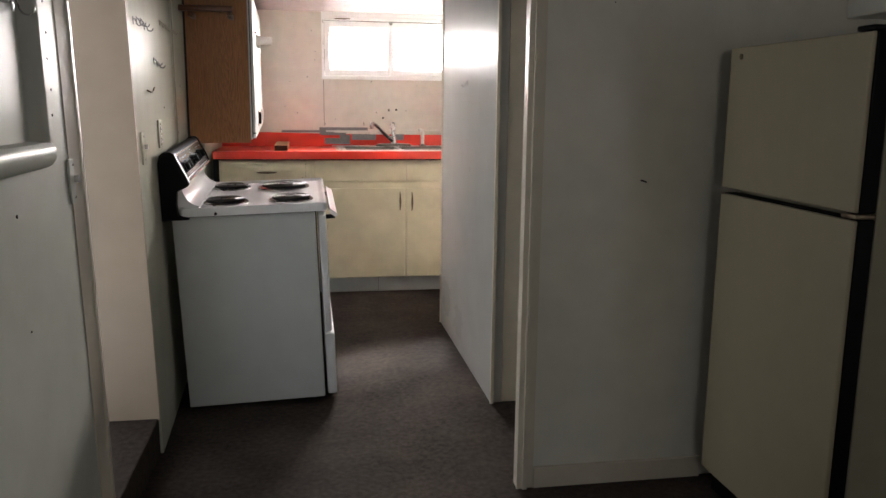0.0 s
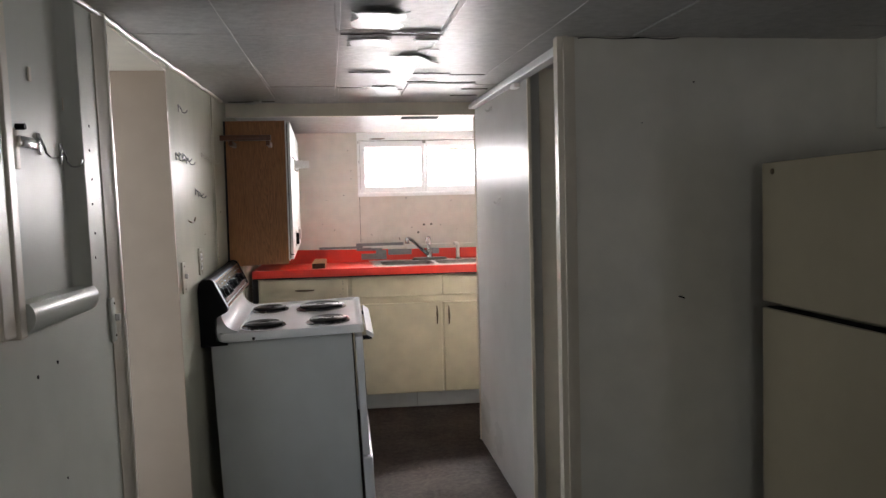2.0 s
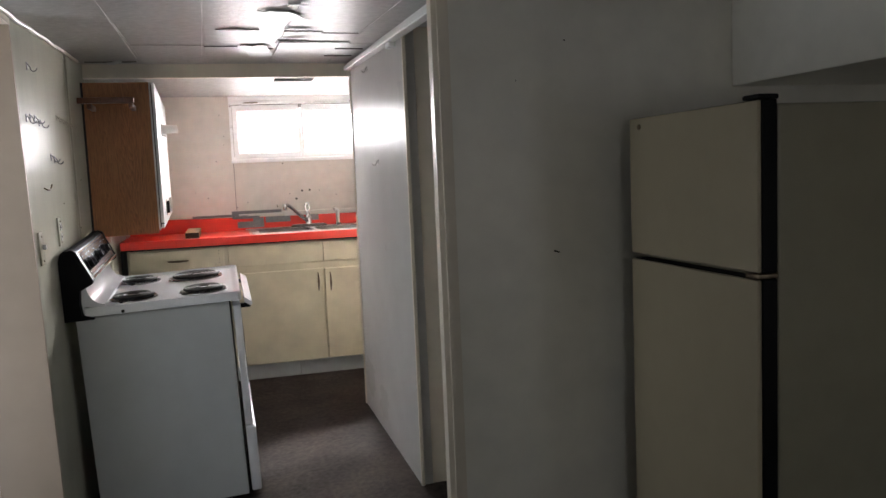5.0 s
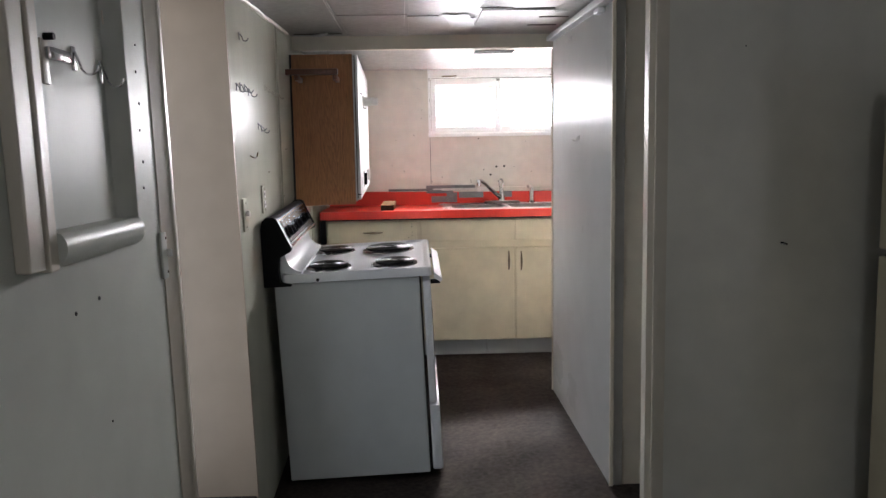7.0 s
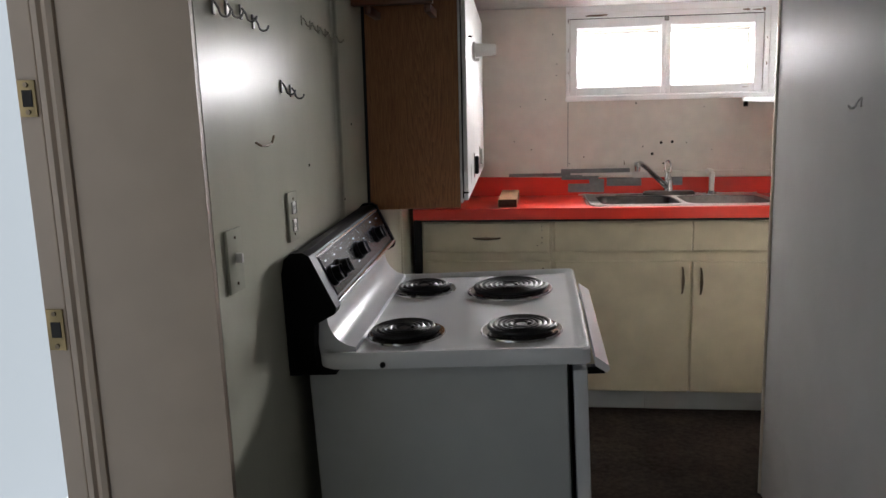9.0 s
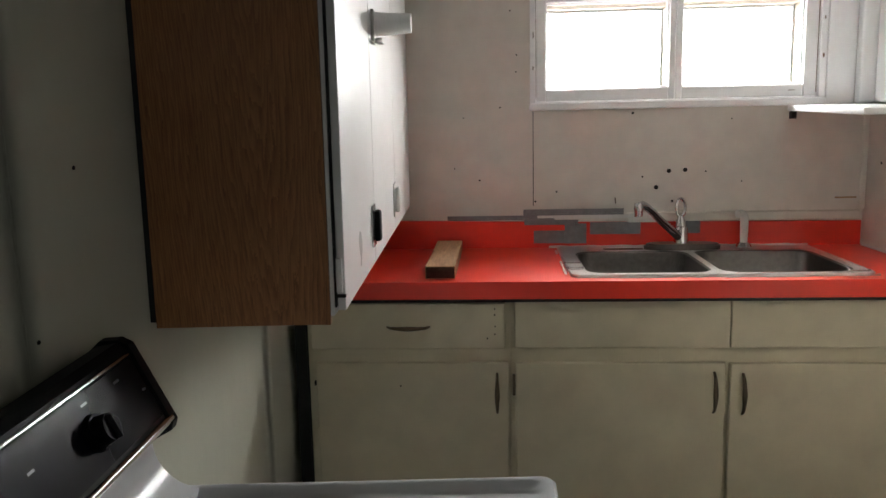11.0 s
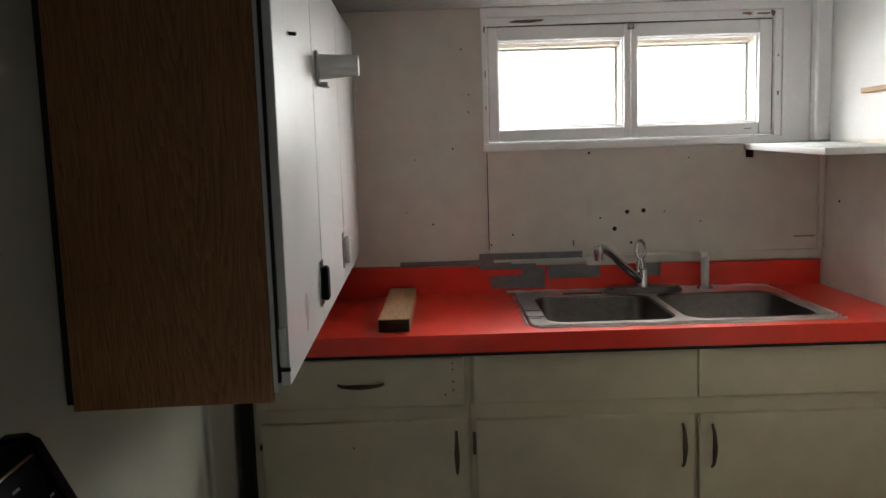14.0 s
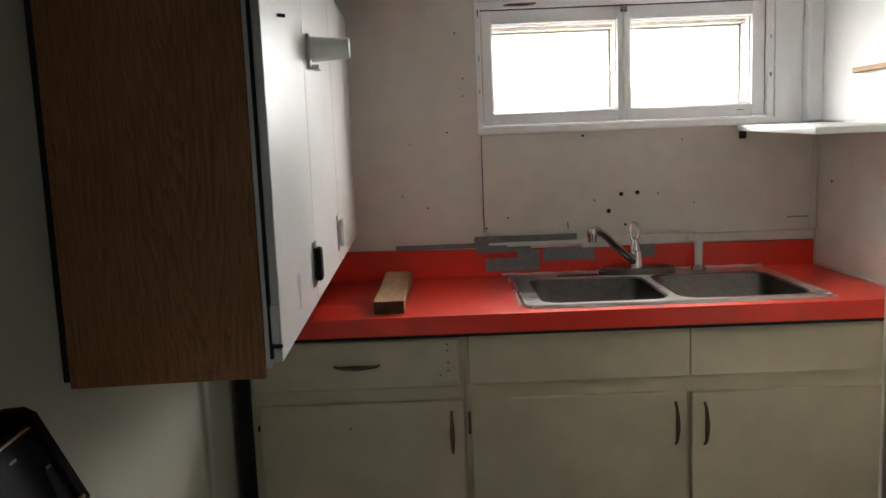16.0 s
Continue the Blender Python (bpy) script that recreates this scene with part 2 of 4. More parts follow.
def part(name, bm, mat, parent, label="", smooth=True):
    ob = new(name, mesh_of(name, bm, mat, smooth))
    ob.parent = parent
    off, p = Vector((0, 0, 0)), parent
    while p:
        off += p.location
        p = p.parent
    ob.location = -off
    return tagged(ob, label)


def thing(name, at, label, category, group="", kind=""):
    ob = new(name)
    ob.location = at
    ob.empty_display_size = 0.05
    return tagged(ob, label, category, group, kind)


def solid(name, bm, mat, label, category, kind="", group="", smooth=False):
    """A thing or a piece of the setting that is one mesh."""
    return tagged(new(name, mesh_of(name, bm, mat, smooth)), label, category, group, kind)


# ---- setting ----
XL, XP, YW, ZC = -0.165, 1.178, 6.5, 1.91
ZK = 1.898                                   # kitchen ceiling
CT = 0.970                                   # worktop height


def smooth(v, lo, hi):
    u = max(0.0, min(1.0, (v - lo) / (hi - lo)))
    return u * u * (3 - 2 * u)


def floor_z(x, y):
    """The worn slab: low in the front room and along the left wall, higher in the kitchen."""
    a, k = smooth(x, 0.3, 1.1), smooth(y, 5.0, 5.8)
    return -0.043 + 0.055 * smooth(y, 3.2, 3.95) * (a + (1 - a) * k)


def ceiling_dz(y):
    """The ceiling boards climb a little towards the kitchen."""
    return -0.035 + 0.030 * (max(2.0, min(5.2, y)) - 3.25)


def raised(bm):
    for v in bm.verts:
        v.co.z += ceiling_dz(v.co.y)
    return bm


def lean_x(y, z):
    """How far the old left wall stands out of plumb."""
    k = max(0.0, min(1.0, (5.06 - y) / 1.31))
    return k * (0.024 - 0.0231 * z) - (1 - k) * 0.019


def leaned(ob):
    """The left wall leans, and what is fixed to it leans with it."""
    for o in (ob, *ob.children_recursive):
        if o.type == 'MESH':
            for v in o.data.vertices:
                v.co.x += lean_x(v.co.y, v.co.z)
    return ob


bm = bmesh.new()
nx, ny = 46, 118
cols = [[bm.verts.new((-0.25 + 3.25 * i / nx, -2.3 + 8.8 * j / ny, floor_z(-0.25 + 3.25 * i / nx, -2.3 + 8.8 * j / ny))) for j in range(ny + 1)] for i in range(nx + 1)]
for i in range(nx):
    for j in range(ny):
        bm.faces.new((cols[i][j], cols[i + 1][j], cols[i + 1][j + 1], cols[i][j + 1]))
low = bmesh.ops.extrude_face_region(bm, geom=list(bm.faces))["geom"]
for g in low:
    if isinstance(g, bmesh.types.BMVert):
        g.co.z = -0.15
solid("floor", bm, M_carpet, "worn brown-grey carpet floor running through the basement", "floor", "structure", smooth=True)
solid("threshold_step", boxed(-0.482, -0.150, 2.972, 3.72, -0.15, 0.100, bevel=0.006), M_carpet, "carpeted raised step in the side doorway", "step", "structure")
left_near = solid("wall_left_near", boxed(-0.482, XL, -2.3, 2.950, -0.15, ZC + 0.1, bevel=0.004), M_nearwall, "glossy off-white painted basement wall with nail marks", "wall", "structure")
bm = bmesh.new()
for k in range(60):
    box(bm, -0.482, XL, 3.72 + 2.78 * k / 60, 3.72 + 2.78 * (k + 1) / 60, -0.15, ZC + 0.1)
bmesh.ops.remove_doubles(bm, verts=bm.verts, dist=0.0005)
pairs = {}
for fc in bm.faces:
    pairs.setdefault(tuple(round(c, 3) for c in fc.calc_center_median()), []).append(fc)
bmesh.ops.delete(bm, geom=[fc for fs in pairs.values() if len(fs) > 1 for fc in fs], context='FACES_ONLY')
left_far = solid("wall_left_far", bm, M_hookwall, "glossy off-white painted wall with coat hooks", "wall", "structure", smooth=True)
solid("wall_left_header", boxed(-0.482, XL - 0.018, 2.950, 3.72, 1.852, ZC + 0.1), M_trim, "painted header over the side doorway", "wall", "structure")
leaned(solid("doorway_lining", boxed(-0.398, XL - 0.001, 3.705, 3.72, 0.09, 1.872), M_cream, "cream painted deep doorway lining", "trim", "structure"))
for ob in (left_near, left_far):
    leaned(ob)
solid("wall_front", boxed(1.130, 3.0, 3.25, 3.285, -0.1, ZC + 0.1), M_wall, "off-white painted partition wall behind the fridge", "wall", "structure")
solid("wall_passage", boxed(XP + 0.004, 3.0, 3.915, 3.99, -0.1, ZC + 0.1), M_trim, "cream painted wall inside the dark side passage", "wall", "structure")
solid("wall_panel", boxed(XP, XP + 0.05, 3.910, 5.19, 0.004, ZC + 0.1, bevel=0.003), M_panel, "glossy white hardboard partition reflecting the window", "wall", "structure")
solid("wall_kitchen_return", boxed(XP + 0.05, 1.654, 5.10, 5.189, 0, ZC + 0.1), M_pink, "painted return wall of the kitchen", "wall", "structure")
solid("wall_kitchen_right", boxed(1.654, 1.78, 5.10, 6.5, 0, ZC + 0.1), M_pink, "pinkish white kitchen side wall", "wall", "structure")
bm = bmesh.new()
box(bm, 3.0, 3.12, -2.3, -1.35, -0.1, ZC + 0.1)
box(bm, 3.0, 3.12, -0.15, 4.06, -0.1, ZC + 0.1)
box(bm, 3.0, 3.12, -1.35, -0.15, -0.1, 0.25)
box(bm, 3.0, 3.12, -1.35, -0.15, 1.4, ZC + 0.1)
solid("wall_right", bm, M_wall, "painted outer wall with a low window opening", "wall", "structure")
WX0, WX1, WZ0, WZ1 = 0.540, 1.508, 1.452, 1.866
bm = bmesh.new()
box(bm, -0.482, WX0, YW, 6.74, 0, ZC + 0.1)
box(bm, WX1, 1.78, YW, 6.74, 0, ZC + 0.1)
box(bm, WX0, WX1, YW, 6.74, 0, WZ0)
box(bm, WX0, WX1, YW, 6.74, WZ1, ZC + 0.1)
solid("wall_far", bm, M_pink, "pinkish white wallboard wall with a window opening", "wall", "structure")
# Unseen back wall; its opening only lets the added fill through
bm = bmesh.new()
box(bm, -0.482, 0.3, -2.42, -2.3, -0.1, ZC + 0.1)
box(bm, 1.2, 3.12, -2.42, -2.3, -0.1, ZC + 0.1)
box(bm, 0.3, 1.2, -2.42, -2.3, -0.1, 1.0)
box(bm, 0.3, 1.2, -2.42, -2.3, 1.7, ZC + 0.1)
solid("wall_back", bm, M_wall, "unseen painted back wall with an added opening for fill light", "wall", "structure")

# ceiling: boards 0.29 wide, a little uneven, with thin beads at the joints
bm = bmesh.new()
rnd = random.Random(4)
xs = [-0.19, 0.115] + [0.115 + 0.3105 * k for k in range(1, 9)] + [3.0]
for a, b in zip(xs, xs[1:]):
    y = -2.3 - rnd.random() * 0.3
    while y < 5.19:
        y1 = min(y + 0.62, 5.19)
        drop = rnd.uniform(0.0, 0.005)
        box(bm, a + 0.0012, b - 0.0012, max(y, -2.3) + 0.0012, y1 - 0.0012, ZC - drop, ZC + 0.03)
        y = y1
box(bm, -0.482, 3.12, -2.42, 5.19, ZC + 0.03, ZC + 0.11)
raised(bm)
box(bm, -0.482, 1.78, 5.2005, 6.74, ZK, ZK + 0.12)
solid("ceiling", bm, M_ceil, "grey-white ceiling boards with uneven seams", "ceiling", "structure")
# ceiling seams, open joints and glossy patches tilted to mirror the window
bm = bmesh.new()
for xa, xb, y0, y1 in ((0.123, 0.100, 1.0, 4.9), (0.440, 0.402, 1.0, 4.8), (0.752, 0.705, 1.2, 4.35), (1.062, 1.02, 1.4, 4.0)):
    bent(bm, [(xa + (xb - xa) * max(0, (y0 + (y1 - y0) * k / 18 - 2.9) / 2) + 0.0014 * math.sin(3.1 * k + xa * 9), y0 + (y1 - y0) * k / 18, ZC - 0.0052) for k in range(19)],
         [0.0012 + 0.0007 * math.sin(k * 1.9 + xa * 7) for k in range(19)], 6)
solid("ceiling_beads", raised(bm), M_seam, "thin pale beads along the ceiling joints", "trim", "structure", smooth=True)
bm = bmesh.new()
rnd = random.Random(9)
for x0, x1, y, w in ((0.439, 0.746, 3.175, 0.045), (0.468, 0.632, 3.962, 0.075), (0.727, 0.880, 3.998, 0.06), (0.722, 0.853, 4.244, 0.055), (0.60, 0.72, 4.52, 0.02),
                     (1.003, 1.133, 4.52, 0.03), (0.985, 1.123, 4.78, 0.035), (0.88, 1.03, 4.04, 0.014), (0.853, 1.03, 4.27, 0.014), (-0.15, 0.09, 5.02, 0.06), (0.42, 0.56, 4.45, 0.012)):
    n, up, dn = 9, [], []
    for k in range(n + 1):
        u = k / n
        thick = 0.33 * w * (math.sin(math.pi * u) ** 0.7 * rnd.uniform(0.55, 1.0) + 0.06)
        wob = rnd.uniform(-0.1, 0.1) * w
        up.append((x0 + (x1 - x0) * u, y + thick + wob))
        dn.append((x0 + (x1 - x0) * u, y - thick * 0.7 + wob))
    prism(bm, up + dn[::-1], 'z', ZC - 0.0098, ZC - 0.0062)
solid("ceiling_stains", raised(bm), M_gap, "dark open gaps between sagging ceiling boards", "ceiling gap", "structure")
# Added patches: their tilt shapes the window's glints on the sagging boards
for (x, y, w, d, tilt, skew) in ((0.542, 2.96, 0.15, 0.30, 2.4, 0.0), (0.526, 3.30, 0.14, 0.145, 1.4, 0.0), (0.705, 3.275, 0.085, 0.03, 1.2, 0.0), (0.733, 3.456, 0.075, 0.025, 1.0, 0.0),
                                 (0.705, 3.64, 0.10, 0.20, 0.7, 0.05), (0.655, 4.60, 0.12, 0.42, -0.4, 0.03)):
    bm = bmesh.new()
    ring = []
    rag = random.Random(int(y * 100))
    for k in range(26):
        a = k * math.tau / 26
        r = 1 + rag.uniform(-0.2, 0.1)
        u, v = max(-0.92, min(0.92, 1.9 * math.cos(a))) * r, max(-0.92, min(0.92, 1.9 * math.sin(a))) * r
        ring.append((0.5 * w * u + skew * v, 0.5 * d * v))
    prism(bm, ring, 'z', -0.0015, 0.0015)
    bmesh.ops.transform(bm, matrix=Matrix.Translation((x, y, ZC - 0.0072 - 0.5 * d * math.sin(radians(abs(tilt))))) @ Matrix.Rotation(radians(tilt), 4, 'X'), verts=bm.verts)
    solid("ceiling_patch", raised(bm), M_gloss_patch, "glossy ragged patch on the ceiling boards, tilted to mirror the window", "patch", "structure", "ceiling patches")
solid("ceiling_flap", raised(prism(bmesh.new(), [(-0.065, 5.03), (-0.02, 4.98), (0.02, 4.92), (0.03, 4.95), (-0.02, 5.06)], 'z', ZC - 0.018, ZC - 0.012)), M_gloss_patch, "loose pale flap hanging at the ceiling's edge", "flap", "structure")

solid("ceiling_header", boxed(XL - 0.03, XP - 0.001, 5.165, 5.20, 1.859, ZC + 0.045, bevel=0.003), M_trim, "painted header beam under the kitchen ceiling", "trim", "structure")
bm = bmesh.new()
rnd = random.Random(21)
edge = [(1.19 + 0.34 * k / 12, 1.8725 + 0.002 * math.sin(k * 1.1)) for k in range(13)]
prism(bm, edge + [(x, z - 0.001 - 0.0035 * rnd.random()) for x, z in edge[::-1]], 'y', 3.2475, 3.2495)
solid("ceiling_crack", bm, M_hole, "dark open crack between the partition and the ceiling boards", "crack", "structure")
solid("soffit", boxed(2.22, 3.0, -2.3, 3.2495, 1.572, ZC, bevel=0.004), M_wall, "boxed-in painted soffit under the ceiling", "soffit", "structure")

vent = thing("ceiling_vent", (0.90, 5.52, ZK), "dark slotted vent set in the kitchen ceiling", "vent")
part("frame", boxed(0.775, 1.026, 5.455, 5.605, ZK - 0.008, ZK - 0.001, bevel=0.002), M_trim, vent)
for k in range(5):
    part("slat", boxed(0.790, 1.012, 5.47 + k * 0.025, 5.485 + k * 0.025, ZK - 0.012, ZK - 0.0085), M_dark, vent)

# trims
bm = bmesh.new()
prism(bm, [(3.238, -0.1), (3.252, -0.1), (3.252, ZC), (3.238, ZC)], 'x', 1.118, 1.136)
prism(bm, [(3.230, -0.1), (3.252, -0.1), (3.252, ZC), (3.230, ZC)], 'x', 1.136, 1.152)
prism(bm, [(3.241, -0.1), (3.252, -0.1), (3.252, ZC), (3.241, ZC)], 'x', 1.152, 1.176)
solid("door_casing", bm, M_trim, "cream painted moulded casing at the passage opening", "trim", "structure")
solid("jamb_lining", boxed(1.119, 1.129, 3.2525, 3.286, -0.1, ZC), M_trim, "cream painted jamb lining", "trim", "structure")
solid("baseboard", boxed(1.177, 1.80, 3.236, 3.249, -0.1, 0.034, bevel=0.004), M_trim, "low cream painted baseboard", "trim", "structure")
bm = boxed(1.140, 1.182, 3.252, 5.17, 1.868, 1.892, bevel=0.004)
box(bm, 1.158, 1.183, 3.252, 5.17, 1.892, ZC)
solid("ceiling_trim", raised(bm), M_cab_white, "chipped white trim along the passage head", "trim", "structure")
bm = bmesh.new()
bent(bm, [(XL + 0.006 + 0.002 * math.sin(k * 1.7), -1.0 + k * 0.15, ZC - 0.008 + 0.003 * math.sin(k * 2.9)) for k in range(41)], 0.008, 8)
raised(bm)
leaned(solid("ceiling_bead_left", bm, M_trim, "uneven caulked bead between wall and ceiling", "trim", "structure", smooth=True))
solid("panel_edge", boxed(XP - 0.003, XP + 0.012, 3.897, 3.909, 0.0, ZC, bevel=0.002), M_trim, "thin edge strip on the hardboard partition", "trim", "structure")
solid("panel_corner_strip", boxed(XP - 0.006, XP + 0.05, 5.191, 5.203, 0.0, 1.855, bevel=0.002), M_trim, "thin corner strip at the end of the partition", "trim", "structure")
bm = bmesh.new()
prism(bm, [(XL + 0.0005, 2.868), (XL + 0.003, 2.868), (XL + 0.014, 2.922), (XL + 0.018, 2.928), (XL + 0.018, 2.944), (XL + 0.012, 2.952), (XL + 0.0005, 2.952)], 'z', -0.1, 1.90)
leaned(solid("doorway_edge", bm, M_trim, "moulded painted casing at the side doorway corner", "trim", "structure"))

# side doorway: stop, strike jamb and the stairwell outside
bm = bmesh.new()
prism(bm, [(-0.399, 3.706), (-0.401, 3.700), (-0.411, 3.697), (-0.420, 3.700), (-0.426, 3.695), (-0.437, 3.696), (-0.440, 3.706)], 'z', 0.09, 1.872)
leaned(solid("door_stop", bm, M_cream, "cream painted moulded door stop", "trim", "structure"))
leaned(solid("strike_jamb", boxed(-0.4815, -0.441, 3.700, 3.72, 0.09, 1.872, bevel=0.002), M_cream, "worn cream door jamb with chipped paint", "trim", "structure"))
for z, h in ((1.402, 0.062), (0.999, 0.075)):
    st = thing("strike_plate", (-0.462, 3.698, z), "small aged brass strike plate screwed to the jamb", "strike plate", "strike plates")
    part("plate", boxed(-0.478, -0.446, 3.6965, 3.6998, z - h / 2, z + h / 2, bevel=0.001), M_brass, st)
    part("latch_hole", boxed(-0.470, -0.452, 3.695, 3.6965, z - 0.014, z + 0.014), M_hole, st)
    for dz in (-1, 1):
        part("screw", tube(bmesh.new(), (-0.462, 3.6965, z + dz * (h / 2 - 0.008)), (-0.462, 3.694, z + dz * (h / 2 - 0.008)), 0.004), M_pull, st)
    leaned(st)
solid("ground", boxed(-60, 60, -60, 70, -0.3, -0.16), M_outdoor, "pale concrete ground outside", "ground", "structure")
solid("stairwell_floor", boxed(-1.24, -0.483, 1.8, 5.0, -0.15, 0.09), M_outdoor, "pale stairwell landing outside the door", "floor", "structure")
bp = bpy.data.materials.new("overcast_backdrop")
bp.use_nodes = True
bp.node_tree.nodes["Principled BSDF"].inputs["Emission Color"].default_value = (0.98, 1.0, 1.0, 1)
bp.node_tree.nodes["Principled BSDF"].inputs["Emission Strength"].default_value = 3.0
solid("backdrop", boxed(-14, 16, 18, 18.1, -0.15, 4.6), bp, "bright hazy overcast distance beyond the window", "backdrop", "structure")

bq = bp.copy()
bq.node_tree.nodes["Principled BSDF"].inputs["Emission Strength"].default_value = 0.5
bq.node_tree.nodes["Principled BSDF"].inputs["Emission Color"].default_value = (0.80, 0.92, 1.0, 1)
bq.node_tree.nodes["Principled BSDF"].inputs["Base Color"].default_value = (0.05, 0.05, 0.05, 1)
solid("backdrop", boxed(-1.35, -1.25, 0.6, 6.2, -0.15, 3.2), bq, "bright hazy daylight outside the side doorway", "backdrop", "structure")

# ---- window ----
win = thing("window_1", (1.03, 6.56, WZ0), "white painted basement window with two sashes and peeling paint", "window", kind="structure")


def ring(x0, x1, z0, z1, l, r, lo, hi, y0, y1, bevel):
    """A rectangular frame of four butted boards; l, r, lo and hi are their widths."""
    bm = boxed(x0, x0 + l, y0, y1, z0, z1, bevel=bevel)
    box(bm, x1 - r, x1, y0, y1, z0, z1, bevel=bevel)
    box(bm, x0 + l, x1 - r, y0 + 0.0005, y1, z0, z0 + lo, bevel=bevel)
    box(bm, x0 + l, x1 - r, y0 + 0.0005, y1, z1 - hi, z1, bevel=bevel)
    return bm


part("window_frame", ring(WX0 - 0.003, WX1, WZ0 + 0.012, WZ1, 0.019, 0.022, 0.004, 0.024, 6.494, 6.64, 0.002), M_window, win, smooth=False)
part("window_sill", boxed(WX0 - 0.005, WX1, 6.482, 6.64, WZ0 - 0.013, WZ0 + 0.012, bevel=0.004), M_window, win, smooth=False)
for x0, x1, l, r in ((0.5585, 1.0225, 0.0335, 0.0205), (1.0245, 1.4845, 0.0215, 0.0425)):
    z0, z1 = WZ0 + 0.0175, WZ1 - 0.0275
    sash = part("sash", ring(x0, x1, z0, z1, l, r, 0.040, 0.044, 6.512, 6.552, 0.0035), M_window, win, smooth=False)
    gx0, gx1, gz0, gz1 = x0 + l, x1 - r, z0 + 0.040, z1 - 0.044
    part("glazing_bead", ring(gx0 - 0.001, gx1 + 0.001, gz0 - 0.001, gz1 + 0.001, 0.006, 0.006, 0.007, 0.006, 6.530, 6.556, 0.002), M_window, sash, smooth=False)
    storm = part("storm_frame", ring(gx0 - 0.004, gx1 + 0.012, gz0 - 0.006, gz1 + 0.010, 0.006, 0.016, 0.013, 0.026, 6.562, 6.622, 0.002), M_stop, sash, "outer storm frame, its backlit shade put into a beige colour", smooth=False)
    part("storm_stop", ring(gx0 + 0.002, gx1 - 0.004, gz0 + 0.007, gz1 - 0.016, 0.004, 0.007, 0.006, 0.007, 6.605, 6.618, 0.001), M_window, storm, smooth=False)
    pane = part("pane", boxed(gx0 - 0.002, gx1 + 0.002, 6.600, 6.603, gz0 - 0.002, gz1 - 0.004), M_glass, sash, smooth=False)
    pane.visible_shadow = False
part("head_gap", boxed(WX0 + 0.018, WX1 - 0.024, 6.513, 6.540, WZ1 - 0.0268, WZ1 - 0.0245), M_hole, win, "dark gap over the sashes")
part("side_gap", boxed(WX0 + 0.0162, WX0 + 0.0178, 6.513, 6.54, WZ0 + 0.03, WZ1 - 0.03), M_peeled, win, "dark gap beside the sash")
part("side_gap", boxed(WX1 - 0.0232, WX1 - 0.0221, 6.513, 6.54, WZ0 + 0.03, WZ1 - 0.03), M_peeled, win, "dark gap beside the sash")
latch = part("latch", boxed(1.013, 1.035, 6.507, 6.5115, WZ1 - 0.048, WZ1 - 0.006, bevel=0.003), M_hook, win, "small tarnished window latch")
part("latch_knob", tube(bmesh.new(), (1.024, 6.507, WZ1 - 0.034), (1.021, 6.492, WZ1 - 0.040), 0.006), M_hook, latch)
for dx in (-0.007, 0.007):
    for dz in (-0.044, -0.026, -0.010):
        part("latch_screw", tube(bmesh.new(), (1.024 + dx, 6.507, WZ1 + dz), (1.024 + dx, 6.5045, WZ1 + dz), 0.0024, segs=8), M_hole, latch)
flake = random.Random(12)
for x, z, w, h in ((0.687, WZ1 - 0.0135, 0.135, 0.013), (1.395, WZ1 - 0.011, 0.045, 0.011), (1.445, WZ1 - 0.0125, 0.055, 0.008), (1.478, WZ1 - 0.012, 0.016, 0.022),
                   (0.5475, 1.83, 0.006, 0.03), (0.5480, 1.69, 0.004, 0.028), (0.5475, 1.58, 0.005, 0.016), (1.4965, 1.60, 0.006, 0.02), (1.4965, 1.72, 0.004, 0.012), (1.40, WZ0 + 0.037, 0.03, 0.003)):
    bm = bmesh.new()
    n = 14
    edge = []
    for k in range(n):
        a = k * math.tau / n
        q = flake.uniform(0.55, 1.05)
        edge.append((x + 0.5 * w * q * max(-0.9, min(0.9, 1.3 * math.cos(a))), z + 0.5 * h * q * math.sin(a)))
    prism(bm, edge, 'y', 6.4925, 6.4942)
    part("peeled_patch", bm, M_peeled, win, "bare wood where paint has peeled", smooth=False)

# wallboard seam, caulk and nail holes of the far wall
bm = boxed(WX1 + 0.001, 1.600, 6.490, 6.4995, 1.441, ZK - 0.001, bevel=0.002)
box(bm, WX0 - 0.004, WX1 + 0.0005, 6.486, 6.4995, WZ1 + 0.001, ZK - 0.001)
solid("window_casing", bm, M_window, "white painted boards beside and above the window", "trim", "structure")
solid("side_wall_board", boxed(1.648, 1.6535, 5.32, 6.452, 1.441, ZK - 0.001), M_cab_white, "white painted board on the kitchen side wall", "wall board", "structure")
solid("wall_seam", boxed(0.546, 0.5485, 6.4975, 6.4995, 1.115, WZ0 - 0.016), M_hole, "thin dark seam between wallboards", "seam", "structure")
bm = bmesh.new()
for x, z, r in ((1.007, 1.228, 0.0068), (1.061, 1.231, 0.0068), (0.965, 1.173, 0.0068), (0.471, 1.771, 0.0025), (0.492, 1.626, 0.0025), (0.49, 1.57, 0.0025),
                (0.435, 1.453, 0.003), (0.363, 1.206, 0.003), (0.882, 1.425, 0.004), (0.627, 1.163, 0.003), (0.918, 1.21, 0.003), (0.277, 1.247, 0.002), (1.02, 1.125, 0.004),
                (0.555, 1.13, 0.003), (1.13, 1.225, 0.0025), (1.25, 1.19, 0.002), (1.21, 1.40, 0.002), (0.31, 1.42, 0.002)):
    tube(bm, (x, 6.4965, z), (x, 6.4995, z), r * 1.1, segs=8)
solid("wall_nail_holes", bm, M_hole, "scattered nail holes in the wallboard", "nail holes", "structure")
bm = bmesh.new()
